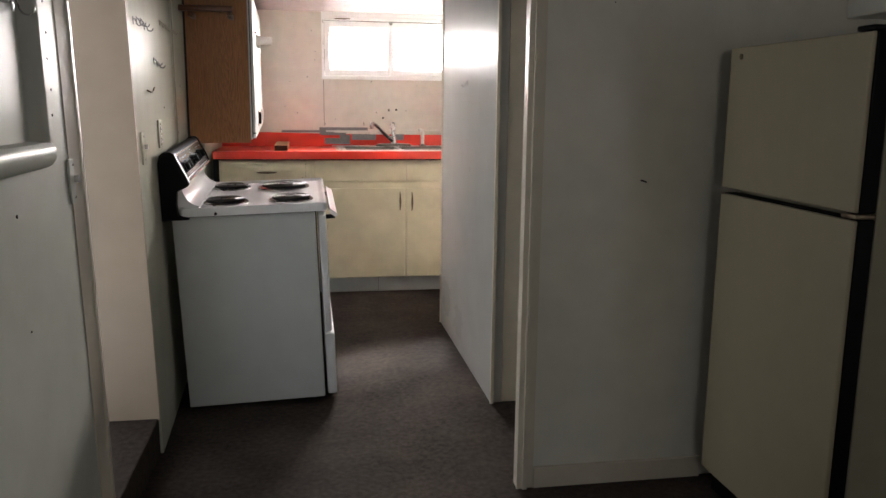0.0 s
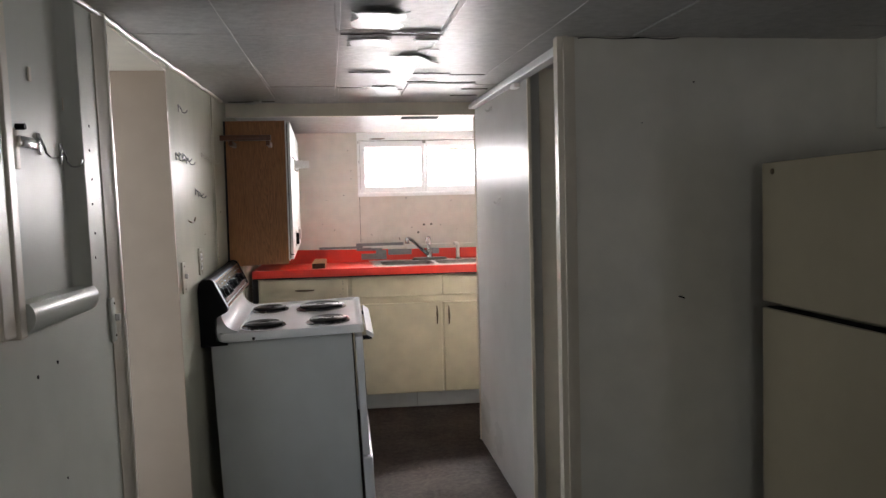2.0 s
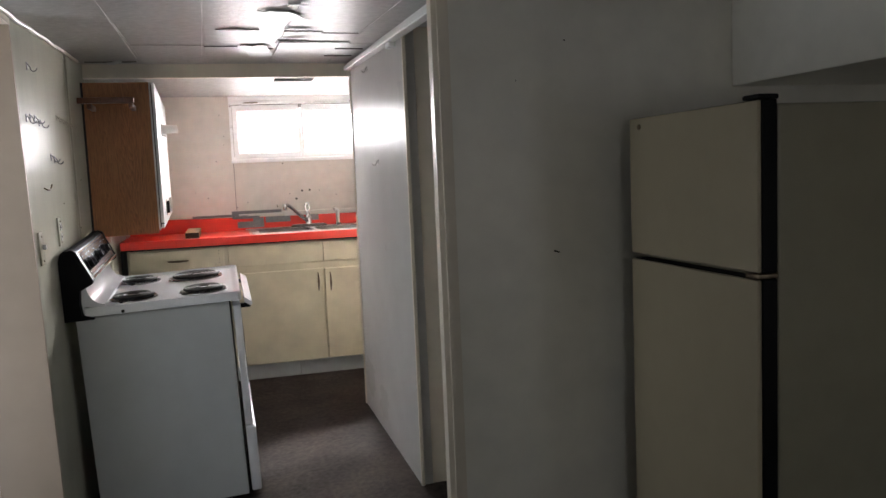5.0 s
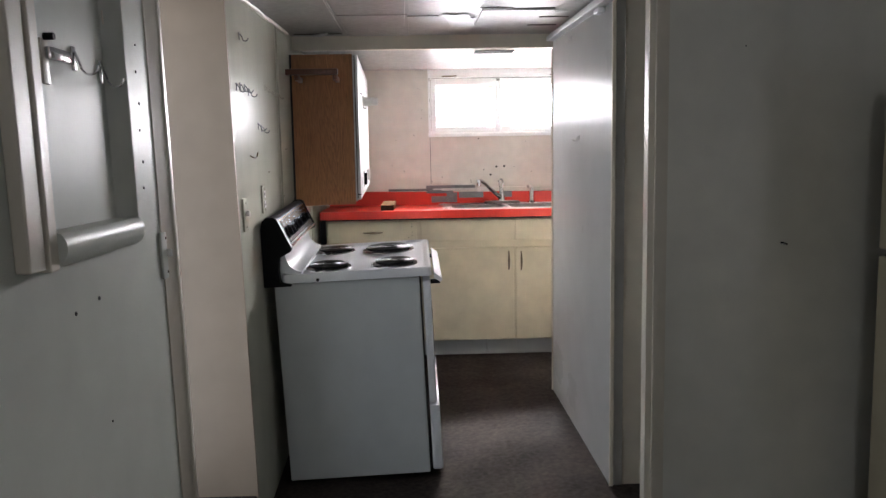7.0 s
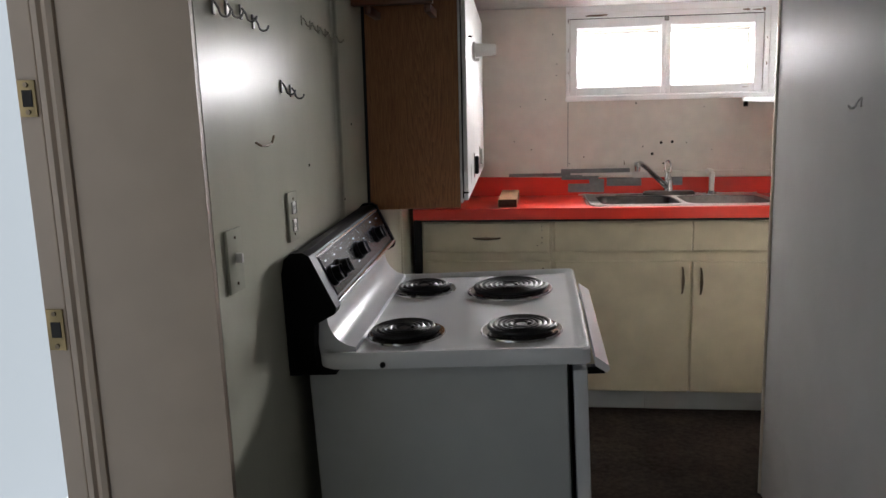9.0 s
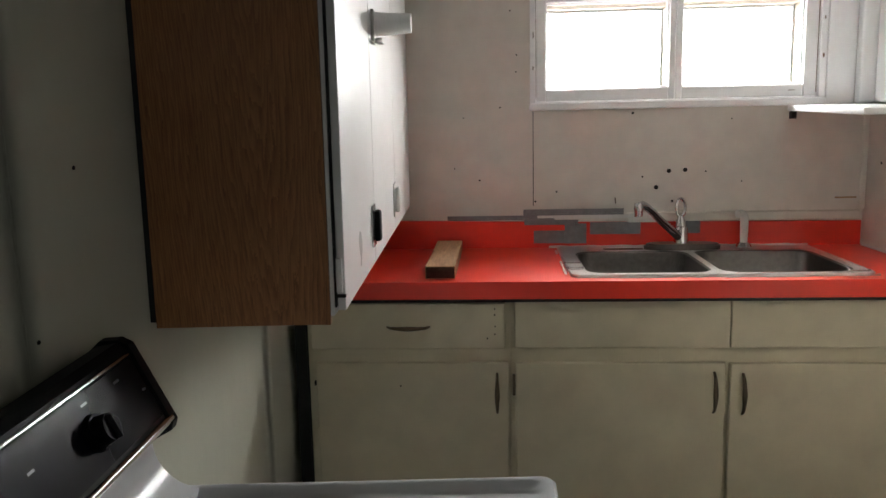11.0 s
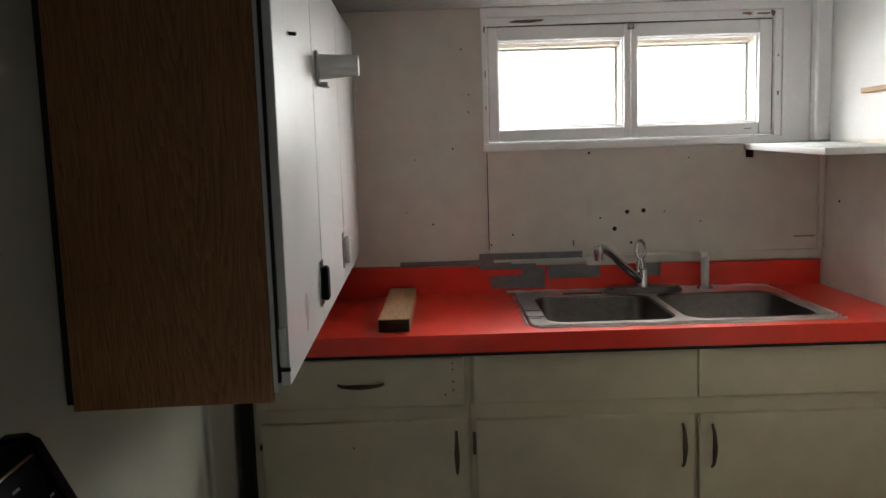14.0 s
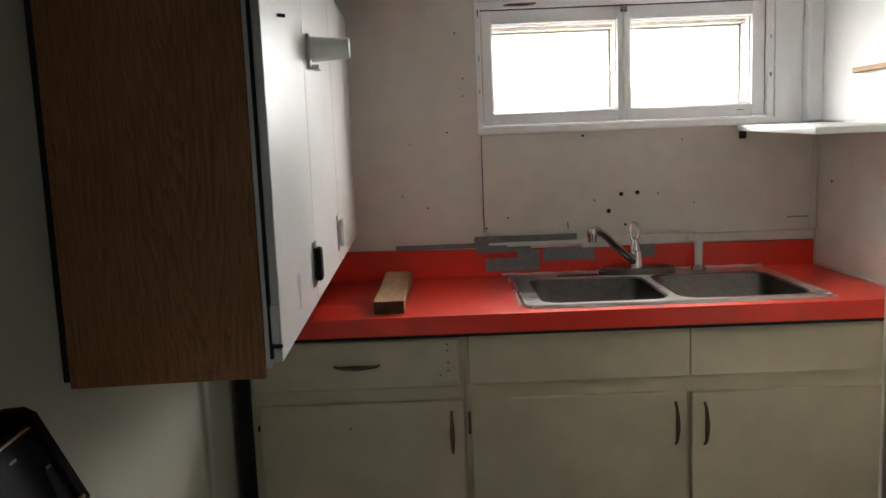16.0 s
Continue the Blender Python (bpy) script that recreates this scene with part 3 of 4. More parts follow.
for a, b in (((0.829, 6.4995, 1.12), (0.825, 6.485, 1.14)),):
    tube(bm, a, b, 0.002, segs=8)
solid("nail", bm, M_pull, "bent nail stuck in the wallboard", "nail")
solid("corner_bead", boxed(1.601, 1.6535, 6.453, 6.4985, 1.441, ZK - 0.001, bevel=0.006), M_window, "painted corner strip beside the window", "trim", "structure")
solid("corner_bead_low", boxed(1.636, 1.6535, 6.482, 6.4985, 1.089, 1.419, bevel=0.005), M_pink, "pinkish painted corner strip under the shelf", "trim", "structure")
bm = boxed(0.864, 1.640, 6.481, 6.499, 1.057, 1.088, bevel=0.005)
solid("wall_ledge", bm, M_pink, "rough painted ledge above the backsplash", "trim", "structure")
bm = bmesh.new()
box(bm, 1.56, 1.63, 6.4965, 6.4985, 1.127, 1.132)
solid("wall_scuff", bm, M_lumber, "thin brown scuff on the wallboard", "scuff", "structure")

# corner shelf beside the window, and a wooden cleat on the side wall
shelf = thing("corner_shelf", (1.52, 6.2, 1.418), "white painted corner shelf under the window's edge", "shelf")
bm = boxed(1.390, 1.653, 5.942, 6.499, 1.421, 1.440, bevel=0.003)
for v in bm.verts:
    v.co.z -= 0.034 * (6.499 - v.co.y)
part("board", bm, M_cab_white, shelf)
part("bracket", boxed(1.396, 1.412, 6.470, 6.498, 1.395, 1.420, bevel=0.002), M_hole, shelf, "small dark metal bracket")
solid("wooden_cleat", boxed(1.622, 1.6475, 5.60, 6.22, 1.574, 1.588, bevel=0.002), M_lumber, "narrow bare wooden cleat fixed to the side wall", "cleat")
bm = bmesh.new()
tube(bm, (1.651, 6.386, 1.249), (1.6535, 6.386, 1.249), 0.004, segs=8)
solid("side_wall_nail_hole", bm, M_hole, "nail hole in the kitchen side wall", "nail hole", "structure")


# ---- kitchen base cabinets ----
def pull(parent, x, z, upright, span):
    """A slim bow pull standing off the door."""
    bm = bmesh.new()
    pts, rad = [], []
    for k in range(13):
        u = k / 12 * 2 - 1
        off = 0.024 * (1 - u * u) ** 0.5 if abs(u) < 1 else 0.0
        w = u * span / 2
        pts.append((x, 5.9265 - off, z + w) if upright else (x + w, 5.9265 - off, z))
        rad.append(0.0035 + 0.004 * (1 - abs(u)))
    bent(bm, pts, rad, 8)
    return part("handle", bm, M_pull, parent, "slim tarnished metal bow pull")


def front(name, cab, x0, x1, z0, z1):
    ob = part(name, boxed(x0, x1, 5.927, 5.945, z0, z1, bevel=0.0035), M_cabinet, cab, smooth=False)
    return ob


def face_frame(cab, x0, x1, stiles, rails):
    bm = bmesh.new()
    for a, b in stiles:
        box(bm, a, b, 5.946, 5.965, 0.13, 0.917)
    for a, b in rails:
        for (p, q), (r, s) in zip(stiles, stiles[1:]):
            box(bm, q, r, 5.946, 5.965, a, b)
    part("face_frame", bm, M_cabinet, cab, smooth=False)
    bm = bmesh.new()
    box(bm, x0, x0 + 0.016, 5.965, 6.47, 0.0, 0.917)
    box(bm, x1 - 0.016, x1, 5.965, 6.47, 0.0, 0.917)
    box(bm, x0 + 0.016, x1 - 0.016, 5.965, 6.47, 0.13, 0.146)
    part("body", bm, M_cabinet, cab, smooth=False)


cab = thing("base_cabinet", (0.16, 6.2, 0), "cream painted base cabinet with one drawer and one door", "cabinet", "kitchen base cabinets")
face_frame(cab, -0.129, 0.4535, [(-0.129, -0.085), (0.425, 0.4535)], [(0.13, 0.165), (0.705, 0.785), (0.885, 0.917)])
pull(front("drawer", cab, -0.117, 0.441, 0.768, 0.902), 0.166, 0.834, False, 0.12)
d = front("door", cab, -0.106, 0.448, 0.130, 0.728)
pull(d, 0.416, 0.639, True, 0.118)
part("hinge", boxed(-0.112, -0.1065, 5.929, 5.943, 0.66, 0.672), M_hole, d, "dark painted-over hinge")
bm = bmesh.new()
for x, z in ((0.411, 0.885), (0.411, 0.868), (0.412, 0.835), (0.411, 0.812), (0.39, 0.80), (0.14, 0.66)):
    tube(bm, (x, 5.9255, z), (x, 5.9269, z), 0.0025, segs=6)
tagged(part("screw_hole", bm, M_hole, cab, "row of old screw holes"), kind="stuff")
part("toe_kick", boxed(-0.112, 0.453, 6.035, 6.05, 0.0, 0.13), M_stove_side, cab, smooth=False)

# Dark block painted in for the shade of the gap beside the cabinet
solid("filler_strip", boxed(XL + 0.001, -0.131, 5.93, 6.075, 0.0, 0.911), M_dark, "dark strip for the shade between wall and base cabinet", "filler", "structure")

cab = thing("sink_cabinet", (1.05, 6.2, 0), "cream painted sink cabinet with two false fronts and two doors", "cabinet", "kitchen base cabinets")
face_frame(cab, 0.4545, 1.652, [(0.4545, 0.495), (1.035, 1.085), (1.61, 1.652)], [(0.13, 0.165), (0.705, 0.785), (0.885, 0.917)])
front("false_front", cab, 0.466, 1.0615, 0.771, 0.908)
front("false_front", cab, 1.0635, 1.646, 0.771, 0.905)
d = front("door", cab, 0.469, 1.054, 0.130, 0.727)
pull(d, 1.022, 0.642, True, 0.118)
part("hinge", boxed(0.460, 0.4685, 5.931, 5.945, 0.63, 0.69, bevel=0.001), M_pull, d, "tarnished butt hinge")
d = front("door", cab, 1.0665, 1.646, 0.130, 0.725)
pull(d, 1.101, 0.638, True, 0.118)
part("toe_kick", boxed(0.455, 0.886, 6.035, 6.05, 0.0, 0.13), M_stove_side, cab, smooth=False)
part("toe_kick", boxed(0.889, 1.650, 6.033, 6.048, 0.0, 0.13), M_stove_side, cab, smooth=False)

# worktop with a cut-out for the sink
SX0, SX1, SY0, SY1 = 0.628, 1.452, 5.940, 6.458
bm = bmesh.new()
edges = []
for x0, x1, y0, y1 in ((-0.160, 1.652, 5.890, 6.498), (SX0 + 0.02, SX1 - 0.02, SY0 + 0.02, SY1 - 0.02)):
    vs = [bm.verts.new((x, y, CT)) for x, y in ((x0, y0), (x1, y0), (x1, y1), (x0, y1))]
    edges += [bm.edges.new((vs[k], vs[(k + 1) % 4])) for k in range(4)]
bmesh.ops.triangle_fill(bm, use_beauty=True, edges=edges)
low = bmesh.ops.extrude_face_region(bm, geom=list(bm.faces))["geom"]
bmesh.ops.translate(bm, vec=(0, 0, 0.921 - CT), verts=[g for g in low if isinstance(g, bmesh.types.BMVert)])
top = thing("worktop", (0.75, 6.19, 0.921), "bright red laminate worktop with a low backsplash", "worktop")
part("slab", bm, M_red, top, smooth=False)
part("backsplash", prism(bmesh.new(), [(-0.160, CT + 0.0005), (1.644, CT + 0.0005), (1.644, 1.052), (0.7, 1.058), (-0.160, 1.074)], 'y', 6.4825, 6.4985), M_red, top, smooth=False)
# Dark strip draws the shadow line under the worktop's front edge
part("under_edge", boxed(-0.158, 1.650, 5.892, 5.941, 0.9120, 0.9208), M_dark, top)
bm = bmesh.new()
bent(bm, [(0.60 + 0.87 * k / 24, 6.478, CT + 0.003 + 0.0015 * math.sin(k * 2.1)) for k in range(25)], 0.005, 6)
part("caulk_bead", bm, M_white_tape, top, "smeared pale caulk behind the sink")
bm = bmesh.new()
bent(bm, [(1.646, 5.90 + 0.57 * k / 16, CT + 0.003) for k in range(17)], 0.006, 6)
part("caulk_bead", bm, M_white_tape, top, "pale caulk along the side wall")
bm = bmesh.new()
bent(bm, [(SX0 + 0.015 + (SX1 - SX0 - 0.01) * k / 40, SY0 - 0.0045 + 0.0015 * math.sin(k * 1.3), CT + 0.0025) for k in range(41)], [0.0035 + 0.0016 * math.sin(k * 2.7) for k in range(41)], 6)
part("caulk_bead", bm, M_white_tape, top, "smeared pale caulk before the sink")
rng = random.Random(5)
for x0, x1, y0, y1 in ((SX0 - 0.004, SX1 + 0.02, SY0 - 0.011, SY0 - 0.009), (SX0 - 0.012, SX0 - 0.010, SY0, SY1), (SX1 + 0.010, SX1 + 0.012, SY0, SY1 - 0.1)):
    for k in range(9):
        bm = bmesh.new()
        u = rng.random()
        v = u + 0.05 + 0.12 * rng.random()
        pts = [(x0 + (x1 - x0) * min(1, u + (v - u) * q / 6), y0 + (y1 - y0) * min(1, u + (v - u) * q / 6), CT + 0.0004) for q in range(7)]
        bent(bm, pts, [0.0008] + [0.0015 + 0.0035 * rng.random() for _ in range(5)] + [0.0008], 6)
        part("caulk_smear", bm, M_white_tape, top, "smeared pale caulk at the sink's edge")

# duct tape over the backsplash
for nm, x0, x1, z0, z1, y, mt in (("a", 0.250, 0.62, 1.068, 1.084, 6.4775, M_tape), ("b", 0.512, 0.853, 1.084, 1.105, 6.473, M_tape), ("h", 0.515, 0.70, 1.050, 1.0675, 6.4790, M_tape),
                                  ("c", 0.548, 0.656, 0.986, 1.030, 6.4805, M_tape), ("d", 0.654, 0.728, 0.985, 1.054, 6.4775, M_tape), ("e", 0.740, 0.911, 1.016, 1.058, 6.4760, M_tape),
                                  ("f", 1.045, 1.112, 1.016, 1.058, 6.4805, M_tape), ("g", 0.56, 0.872, 1.071, 1.083, 6.4745, M_white_tape), ("i", 0.870, 0.985, 1.056, 1.086, 6.4740, M_white_tape)):
    bm = boxed(x0, x1, y, y + 0.0016, z0, z1)
    if nm in "ab":
        box(bm, x0 + 0.003, x1 - 0.002, y - 0.004, y + 0.001, z0 + 0.002, z0 + 0.006)
    solid("duct_tape", bm, mt, "grey duct tape strip over the damaged backsplash" if mt is M_tape else "white tape scrap over the backsplash edge", "tape", group="tape strips")


# ---- sink ----
def bowl(x0, x1, y0, y1, zt, depth, rad):
    """An open bowl with rounded corners: rings from the lip to the floor."""
    bm = bmesh.new()
    rings = []
    for z, inset, r in ((zt, 0.0, rad), (zt - 0.004, 0.006, rad), (zt - depth * 0.8, 0.016, rad), (zt - depth * 0.96, 0.032, rad), (zt - depth, 0.062, rad * 0.8)):
        ring = []
        for cx, cy, a0 in ((x1 - inset - r, y1 - inset - r, 0), (x0 + inset + r, y1 - inset - r, 90), (x0 + inset + r, y0 + inset + r, 180), (x1 - inset - r, y0 + inset + r, 270)):
            for k in range(7):
                a = radians(a0 + 15 * k)
                ring.append(bm.verts.new((cx + r * math.cos(a), cy + r * math.sin(a), z)))
        rings.append(ring)
    for a, b in zip(rings, rings[1:]):
        for k in range(len(a)):
            bm.faces.new((a[k], a[(k + 1) % len(a)], b[(k + 1) % len(a)], b[k]))
    bm.faces.new(rings[-1])
    return bm, [v.co.to_2d() for v in rings[0]]


sink = thing("kitchen_sink", (1.04, 6.2, CT), "scratched stainless steel double sink set in the red worktop", "sink")
zt = CT + 0.006
B1, B2 = (SX0 + 0.045, 1.030, SY0 + 0.035, 6.355), (1.052, SX1 - 0.03, SY0 + 0.035, 6.355)
rims = []
for k, b in enumerate((B1, B2)):
    bm, lip = bowl(*b, zt, 0.165, 0.055)
    rims.append(lip)
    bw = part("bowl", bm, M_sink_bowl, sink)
    cx, cy = (b[0] + b[1]) / 2, (b[2] + b[3]) / 2
    part("drain", tube(bmesh.new(), (cx, cy, zt - 0.166), (cx, cy, zt - 0.162), 0.045), M_chrome, bw)
bm = bmesh.new()
outer = []
for cx, cy, a0 in ((SX1 - 0.03, SY1 - 0.03, 0), (SX0 + 0.03, SY1 - 0.03, 90), (SX0 + 0.03, SY0 + 0.03, 180), (SX1 - 0.03, SY0 + 0.03, 270)):
    outer += [Vector((cx + 0.03 * math.cos(radians(a0 + 18 * k)), cy + 0.03 * math.sin(radians(a0 + 18 * k)))) for k in range(6)]
edges = []
for loop in (outer, *rims):
    vs = [bm.verts.new((p.x, p.y, zt)) for p in loop]
    edges += [bm.edges.new((vs[k], vs[(k + 1) % len(vs)])) for k in range(len(vs))]
bmesh.ops.triangle_fill(bm, use_beauty=True, edges=edges)
part("rim", bm, M_steel, sink, smooth=False)
bm = bmesh.new()
bent(bm, [(p.x, p.y, zt - 0.002) for p in outer] + [(outer[0].x, outer[0].y, zt - 0.002)], 0.005, 8)
part("rolled_edge", bm, M_steel, sink)
part("blank_hole_cover", boxed(0.775, 0.905, 6.385, 6.40, zt, zt + 0.003, bevel=0.001), M_peeled, sink, "rust-stained strip at the back of the rim")

faucet = thing("faucet", (1.04, 6.405, zt), "chrome single-lever kitchen faucet on the sink deck", "faucet")
bm = bmesh.new()
ring = [(1.04 + 0.125 * math.copysign(abs(math.cos(k * math.tau / 32)) ** 0.75, math.cos(k * math.tau / 32)), 6.392 + 0.037 * math.sin(k * math.tau / 32)) for k in range(32)]
prism(bm, ring, 'z', zt + 0.0005, zt + 0.020)
bmesh.ops.bevel(bm, geom=[e for e in bm.edges if min(v.co.z for v in e.verts) > zt + 0.01], offset=0.007, segments=3, affect='EDGES')
# The chrome's dark reflection is put into the plate's colour
part("deck_plate", bm, M_sink_bowl, faucet, "chrome deck plate, darkened for the dark room it reflects")
bm = bmesh.new()
bent(bm, [(1.04, 6.405, zt + z) for z in (0.010, 0.02, 0.05, 0.075, 0.088)], [0.026, 0.024, 0.022, 0.02, 0.012], 20)
part("body", bm, M_chrome, faucet)
bm = bmesh.new()
bent(bm, [(1.035, 6.40, 1.02), (1.0, 6.37, 1.05), (0.955, 6.335, 1.088), (0.925, 6.305, 1.118), (0.90, 6.285, 1.138), (0.885, 6.265, 1.146), (0.873, 6.252, 1.144)],
     [0.014, 0.0135, 0.0125, 0.012, 0.012, 0.012, 0.011], 14)
sp = part("spout", bm, M_chrome, faucet)
bm = bmesh.new()
bent(bm, [(0.871, 6.25, 1.153), (0.871, 6.25, 1.138), (0.871, 6.25, 1.128), (0.871, 6.25, 1.110)], [0.013, 0.015, 0.0135, 0.0125], 14)
part("aerator", bm, M_chrome, sp)
bm = bmesh.new()
loop = [(1.036 + 0.014 * math.cos(a), 6.404, 1.12 + 0.030 * math.sin(a)) for a in [k * math.tau / 20 for k in range(21)]]
bent(bm, loop, 0.005, 8)
bent(bm, [(1.038, 6.405, 1.06), (1.037, 6.404, 1.078), (1.036, 6.404, 1.094)], [0.018, 0.014, 0.008], 12)
part("lever", bm, M_chrome, faucet)

spray = thing("side_sprayer", (1.25, 6.425, zt), "pale side sprayer with a chrome collar beside the faucet", "sprayer")
bm = bmesh.new()
bent(bm, [(1.25, 6.425, zt + 0.0005), (1.25, 6.425, zt + 0.006), (1.25, 6.425, zt + 0.016)], [0.026, 0.024, 0.016], 16)
part("collar", bm, M_chrome, spray)
bm = bmesh.new()
bent(bm, [(1.25, 6.425, zt + 0.014), (1.25, 6.425, 1.06), (1.249, 6.424, 1.082), (1.243, 6.42, 1.093)], [0.012, 0.0135, 0.014, 0.014], 14)
part("grip", bm, M_plastic, spray)
bm = bmesh.new()
bent(bm, [(1.248, 6.423, 1.094), (1.234, 6.415, 1.097), (1.222, 6.408, 1.095)], [0.011, 0.013, 0.013], 14)
part("spray_head", bm, M_plastic, spray)

for ob in (*faucet.children_recursive, *spray.children_recursive):
    for v in ob.data.vertices:
        v.co.x -= 0.008
        v.co.z -= 0.008 if v.co.z > 1.0 else 0.0

block = thing("wood_block", (0.26, 6.12, CT), "short offcut of raw two-by-four on the red worktop", "lumber")
part("board", boxed(0.217, 0.302, 5.938, 6.430, CT, CT + 0.037, bevel=0.003), M_lumber, block, smooth=False)
part("end_grain", boxed(0.2195, 0.2995, 5.9365, 5.9378, CT + 0.0025, CT + 0.0345), M_sawn, block, "dark sawn end")

# ---- upper cabinet on the left wall ----
up = thing("wall_cabinet", (-0.01, 5.75, 1.07), "wall cabinet with wood-grain side and white painted doors", "cabinet")
UX0, UX1 = -0.173, 0.133
bm = bmesh.new()
prism(bm, [(UX0, 1.060), (UX0 + 0.14, 1.063), (UX1 - 0.05, 1.065), (UX1, 1.065), (UX1, 1.825), (UX0, 1.825)], 'y', 5.058, 5.070)
part("side_panel", bm, M_wood, up, "brown wood-grain laminate side panel", smooth=False)
bm = bmesh.new()
box(bm, UX0, UX1, 5.071, 6.498, 1.085, 1.10)
box(bm, UX0, UX1, 5.071, 6.498, 1.81, 1.825)
box(bm, UX0, UX0 + 0.01, 5.071, 6.498, 1.10, 1.81)
part("body", bm, M_cab_white, up, smooth=False)
part("frame_edge", boxed(UX1 + 0.001, UX1 + 0.008, 5.060, 6.497, 1.080, 1.825, bevel=0.001), M_cab_white, up, smooth=False)
ys = [(5.067, 5.478), (5.484, 5.93), (5.936, 6.40)]
for k, (y0, y1) in enumerate(ys):
    dr = part("door", boxed(UX1 + 0.0125, UX1 + 0.027, y0, y1, 1.088, 1.822, bevel=0.002), M_cab_white, up, smooth=False)
    if k < 2:
        zz = 1.175
        part("latch_plate", boxed(UX1 + 0.0275, UX1 + 0.031, y1 - 0.052, y1 - 0.008, zz - 0.045, zz + 0.045, bevel=0.001), M_chrome if k == 0 else M_plastic, dr, "small plate behind the cabinet knob")
        part("knob", boxed(UX1 + 0.031, UX1 + 0.046, y1 - 0.045, y1 - 0.018, zz - 0.034, zz + 0.034, bevel=0.006), M_black if k == 0 else M_plastic, dr, "black latch knob" if k == 0 else "white painted latch knob")
# Solid dark strip in place of the shade between cabinet and wall
part("scribe_gap", boxed(UX0 - 0.012, UX0 - 0.0005, 5.060, 5.066, 1.07, 1.825), M_dark, up, "dark strip for the shade in the gap along the wall")
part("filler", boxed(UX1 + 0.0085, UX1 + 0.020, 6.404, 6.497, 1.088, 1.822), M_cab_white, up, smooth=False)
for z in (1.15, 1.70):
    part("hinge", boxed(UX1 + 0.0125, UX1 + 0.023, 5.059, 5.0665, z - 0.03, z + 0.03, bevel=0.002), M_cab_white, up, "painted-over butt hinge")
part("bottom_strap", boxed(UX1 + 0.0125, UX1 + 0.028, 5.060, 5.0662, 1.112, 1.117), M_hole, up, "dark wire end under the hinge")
# Likewise a dark strip for the shade behind the doors
part("gap_shadow_strip", boxed(UX1 + 0.0085, UX1 + 0.0122, 5.060, 6.49, 1.095, 1.815), M_dark, up, "dark strip for the shade in the gap behind the doors")
part("nail", tube(bmesh.new(), (UX1 + 0.027, 5.218, 1.64), (UX1 + 0.039, 5.215, 1.638), 0.003, segs=8), M_hole, up)

th = thing("towel_holder", (UX1 + 0.05, 5.55, 1.62), "clear plastic paper-towel holder arm on the cabinet door", "towel holder")
part("mount", boxed(UX1 + 0.0275, UX1 + 0.035, 5.52, 5.585, 1.583, 1.652, bevel=0.003), M_plastic, th)
bm = bmesh.new()
tube(bm, (UX1 + 0.035, 5.55, 1.622), (UX1 + 0.114, 5.55, 1.622), 0.026, 0.021, 20)
part("arm", bm, M_plastic, th)
part("lip", boxed(UX1 + 0.035, UX1 + 0.051, 5.53, 5.572, 1.580, 1.590, bevel=0.002), M_plastic, th)

rod = thing("wooden_towel_bar", (-0.05, 5.0, 1.72), "dark varnished wooden towel bar on the cabinet side", "towel bar")
part("bar", boxed(-0.180, 0.074, 4.895, 4.923, 1.709, 1.737, bevel=0.003), M_rod, rod)
for x in (-0.128, 0.058):
    part("bracket", boxed(x - 0.010, x + 0.010, 4.902, 5.0575, 1.684, 1.7085, bevel=0.003), M_rod, rod)
# the front of the wall cabinet runs a little out of true and its doors are cut shorter towards the window
for ob in (*up.children_recursive, *th.children_recursive):
    for v in ob.data.vertices:
        if v.co.x > 0:
            v.co.x -= 0.024 * (v.co.y - 5.06)
        if v.co.z < 1.3:
            v.co.z += 0.030 * (v.co.y - 5.06)

# ---- stove ----
SY, SF = 4.120, 4.815
stove = thing("electric_stove", (0.18, 4.47, 0), "white electric coil stove with a black control backguard", "stove")
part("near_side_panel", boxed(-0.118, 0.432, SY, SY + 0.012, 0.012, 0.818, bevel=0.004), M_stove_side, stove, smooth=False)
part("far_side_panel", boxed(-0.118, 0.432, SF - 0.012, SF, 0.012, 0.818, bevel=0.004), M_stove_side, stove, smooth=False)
part("body", boxed(-0.116, 0.436, SY + 0.0125, SF - 0.0125, 0.02, 0.822), M_dark, stove, smooth=False)
for x in (-0.09, 0.38):
    for y in (SY + 0.05, SF - 0.05):
        part("foot", tube(bmesh.new(), (x, y, (0.005 if y < 4.4 else -0.028) - 0.033 * (x + 0.09)), (x, y, 0.02), 0.018), M_black, stove)
od = part("oven_door", boxed(0.444, 0.474, SY + 0.004, SF - 0.004, 0.302, 0.802, bevel=0.006), M_enamel, stove, "white enamel oven door")
part("door_window", boxed(0.4745, 0.477, SY + 0.14, SF - 0.14, 0.42, 0.66, bevel=0.001), M_black_glass, od, "dark glass oven window")
bm = bmesh.new()
prism(bm, [(0.488, 0.822), (0.491, 0.829), (0.518, 0.808), (0.520, 0.798), (0.513, 0.792), (0.490, 0.808)], 'y', SY + 0.010, SF - 0.05)
hd = part("door_handle", bm, M_enamel, od, "white oven door handle bar")
for y in (SY + 0.03, SF - 0.06):
    part("handle_post", boxed(0.4745, 0.512, y, y + 0.022, 0.782, 0.798, bevel=0.002), M_black, hd)
part("storage_drawer", boxed(0.444, 0.484, SY + 0.006, SF - 0.006, 0.018, 0.292, bevel=0.008), M_enamel, stove, "white storage drawer under the oven")

# cooktop: a pressed tray with a raised rim
bm = bmesh.new()
CX0, CX1, CY0, CY1, CZ = -0.084, 0.480, 4.092, 4.826, 0.852
rings = []
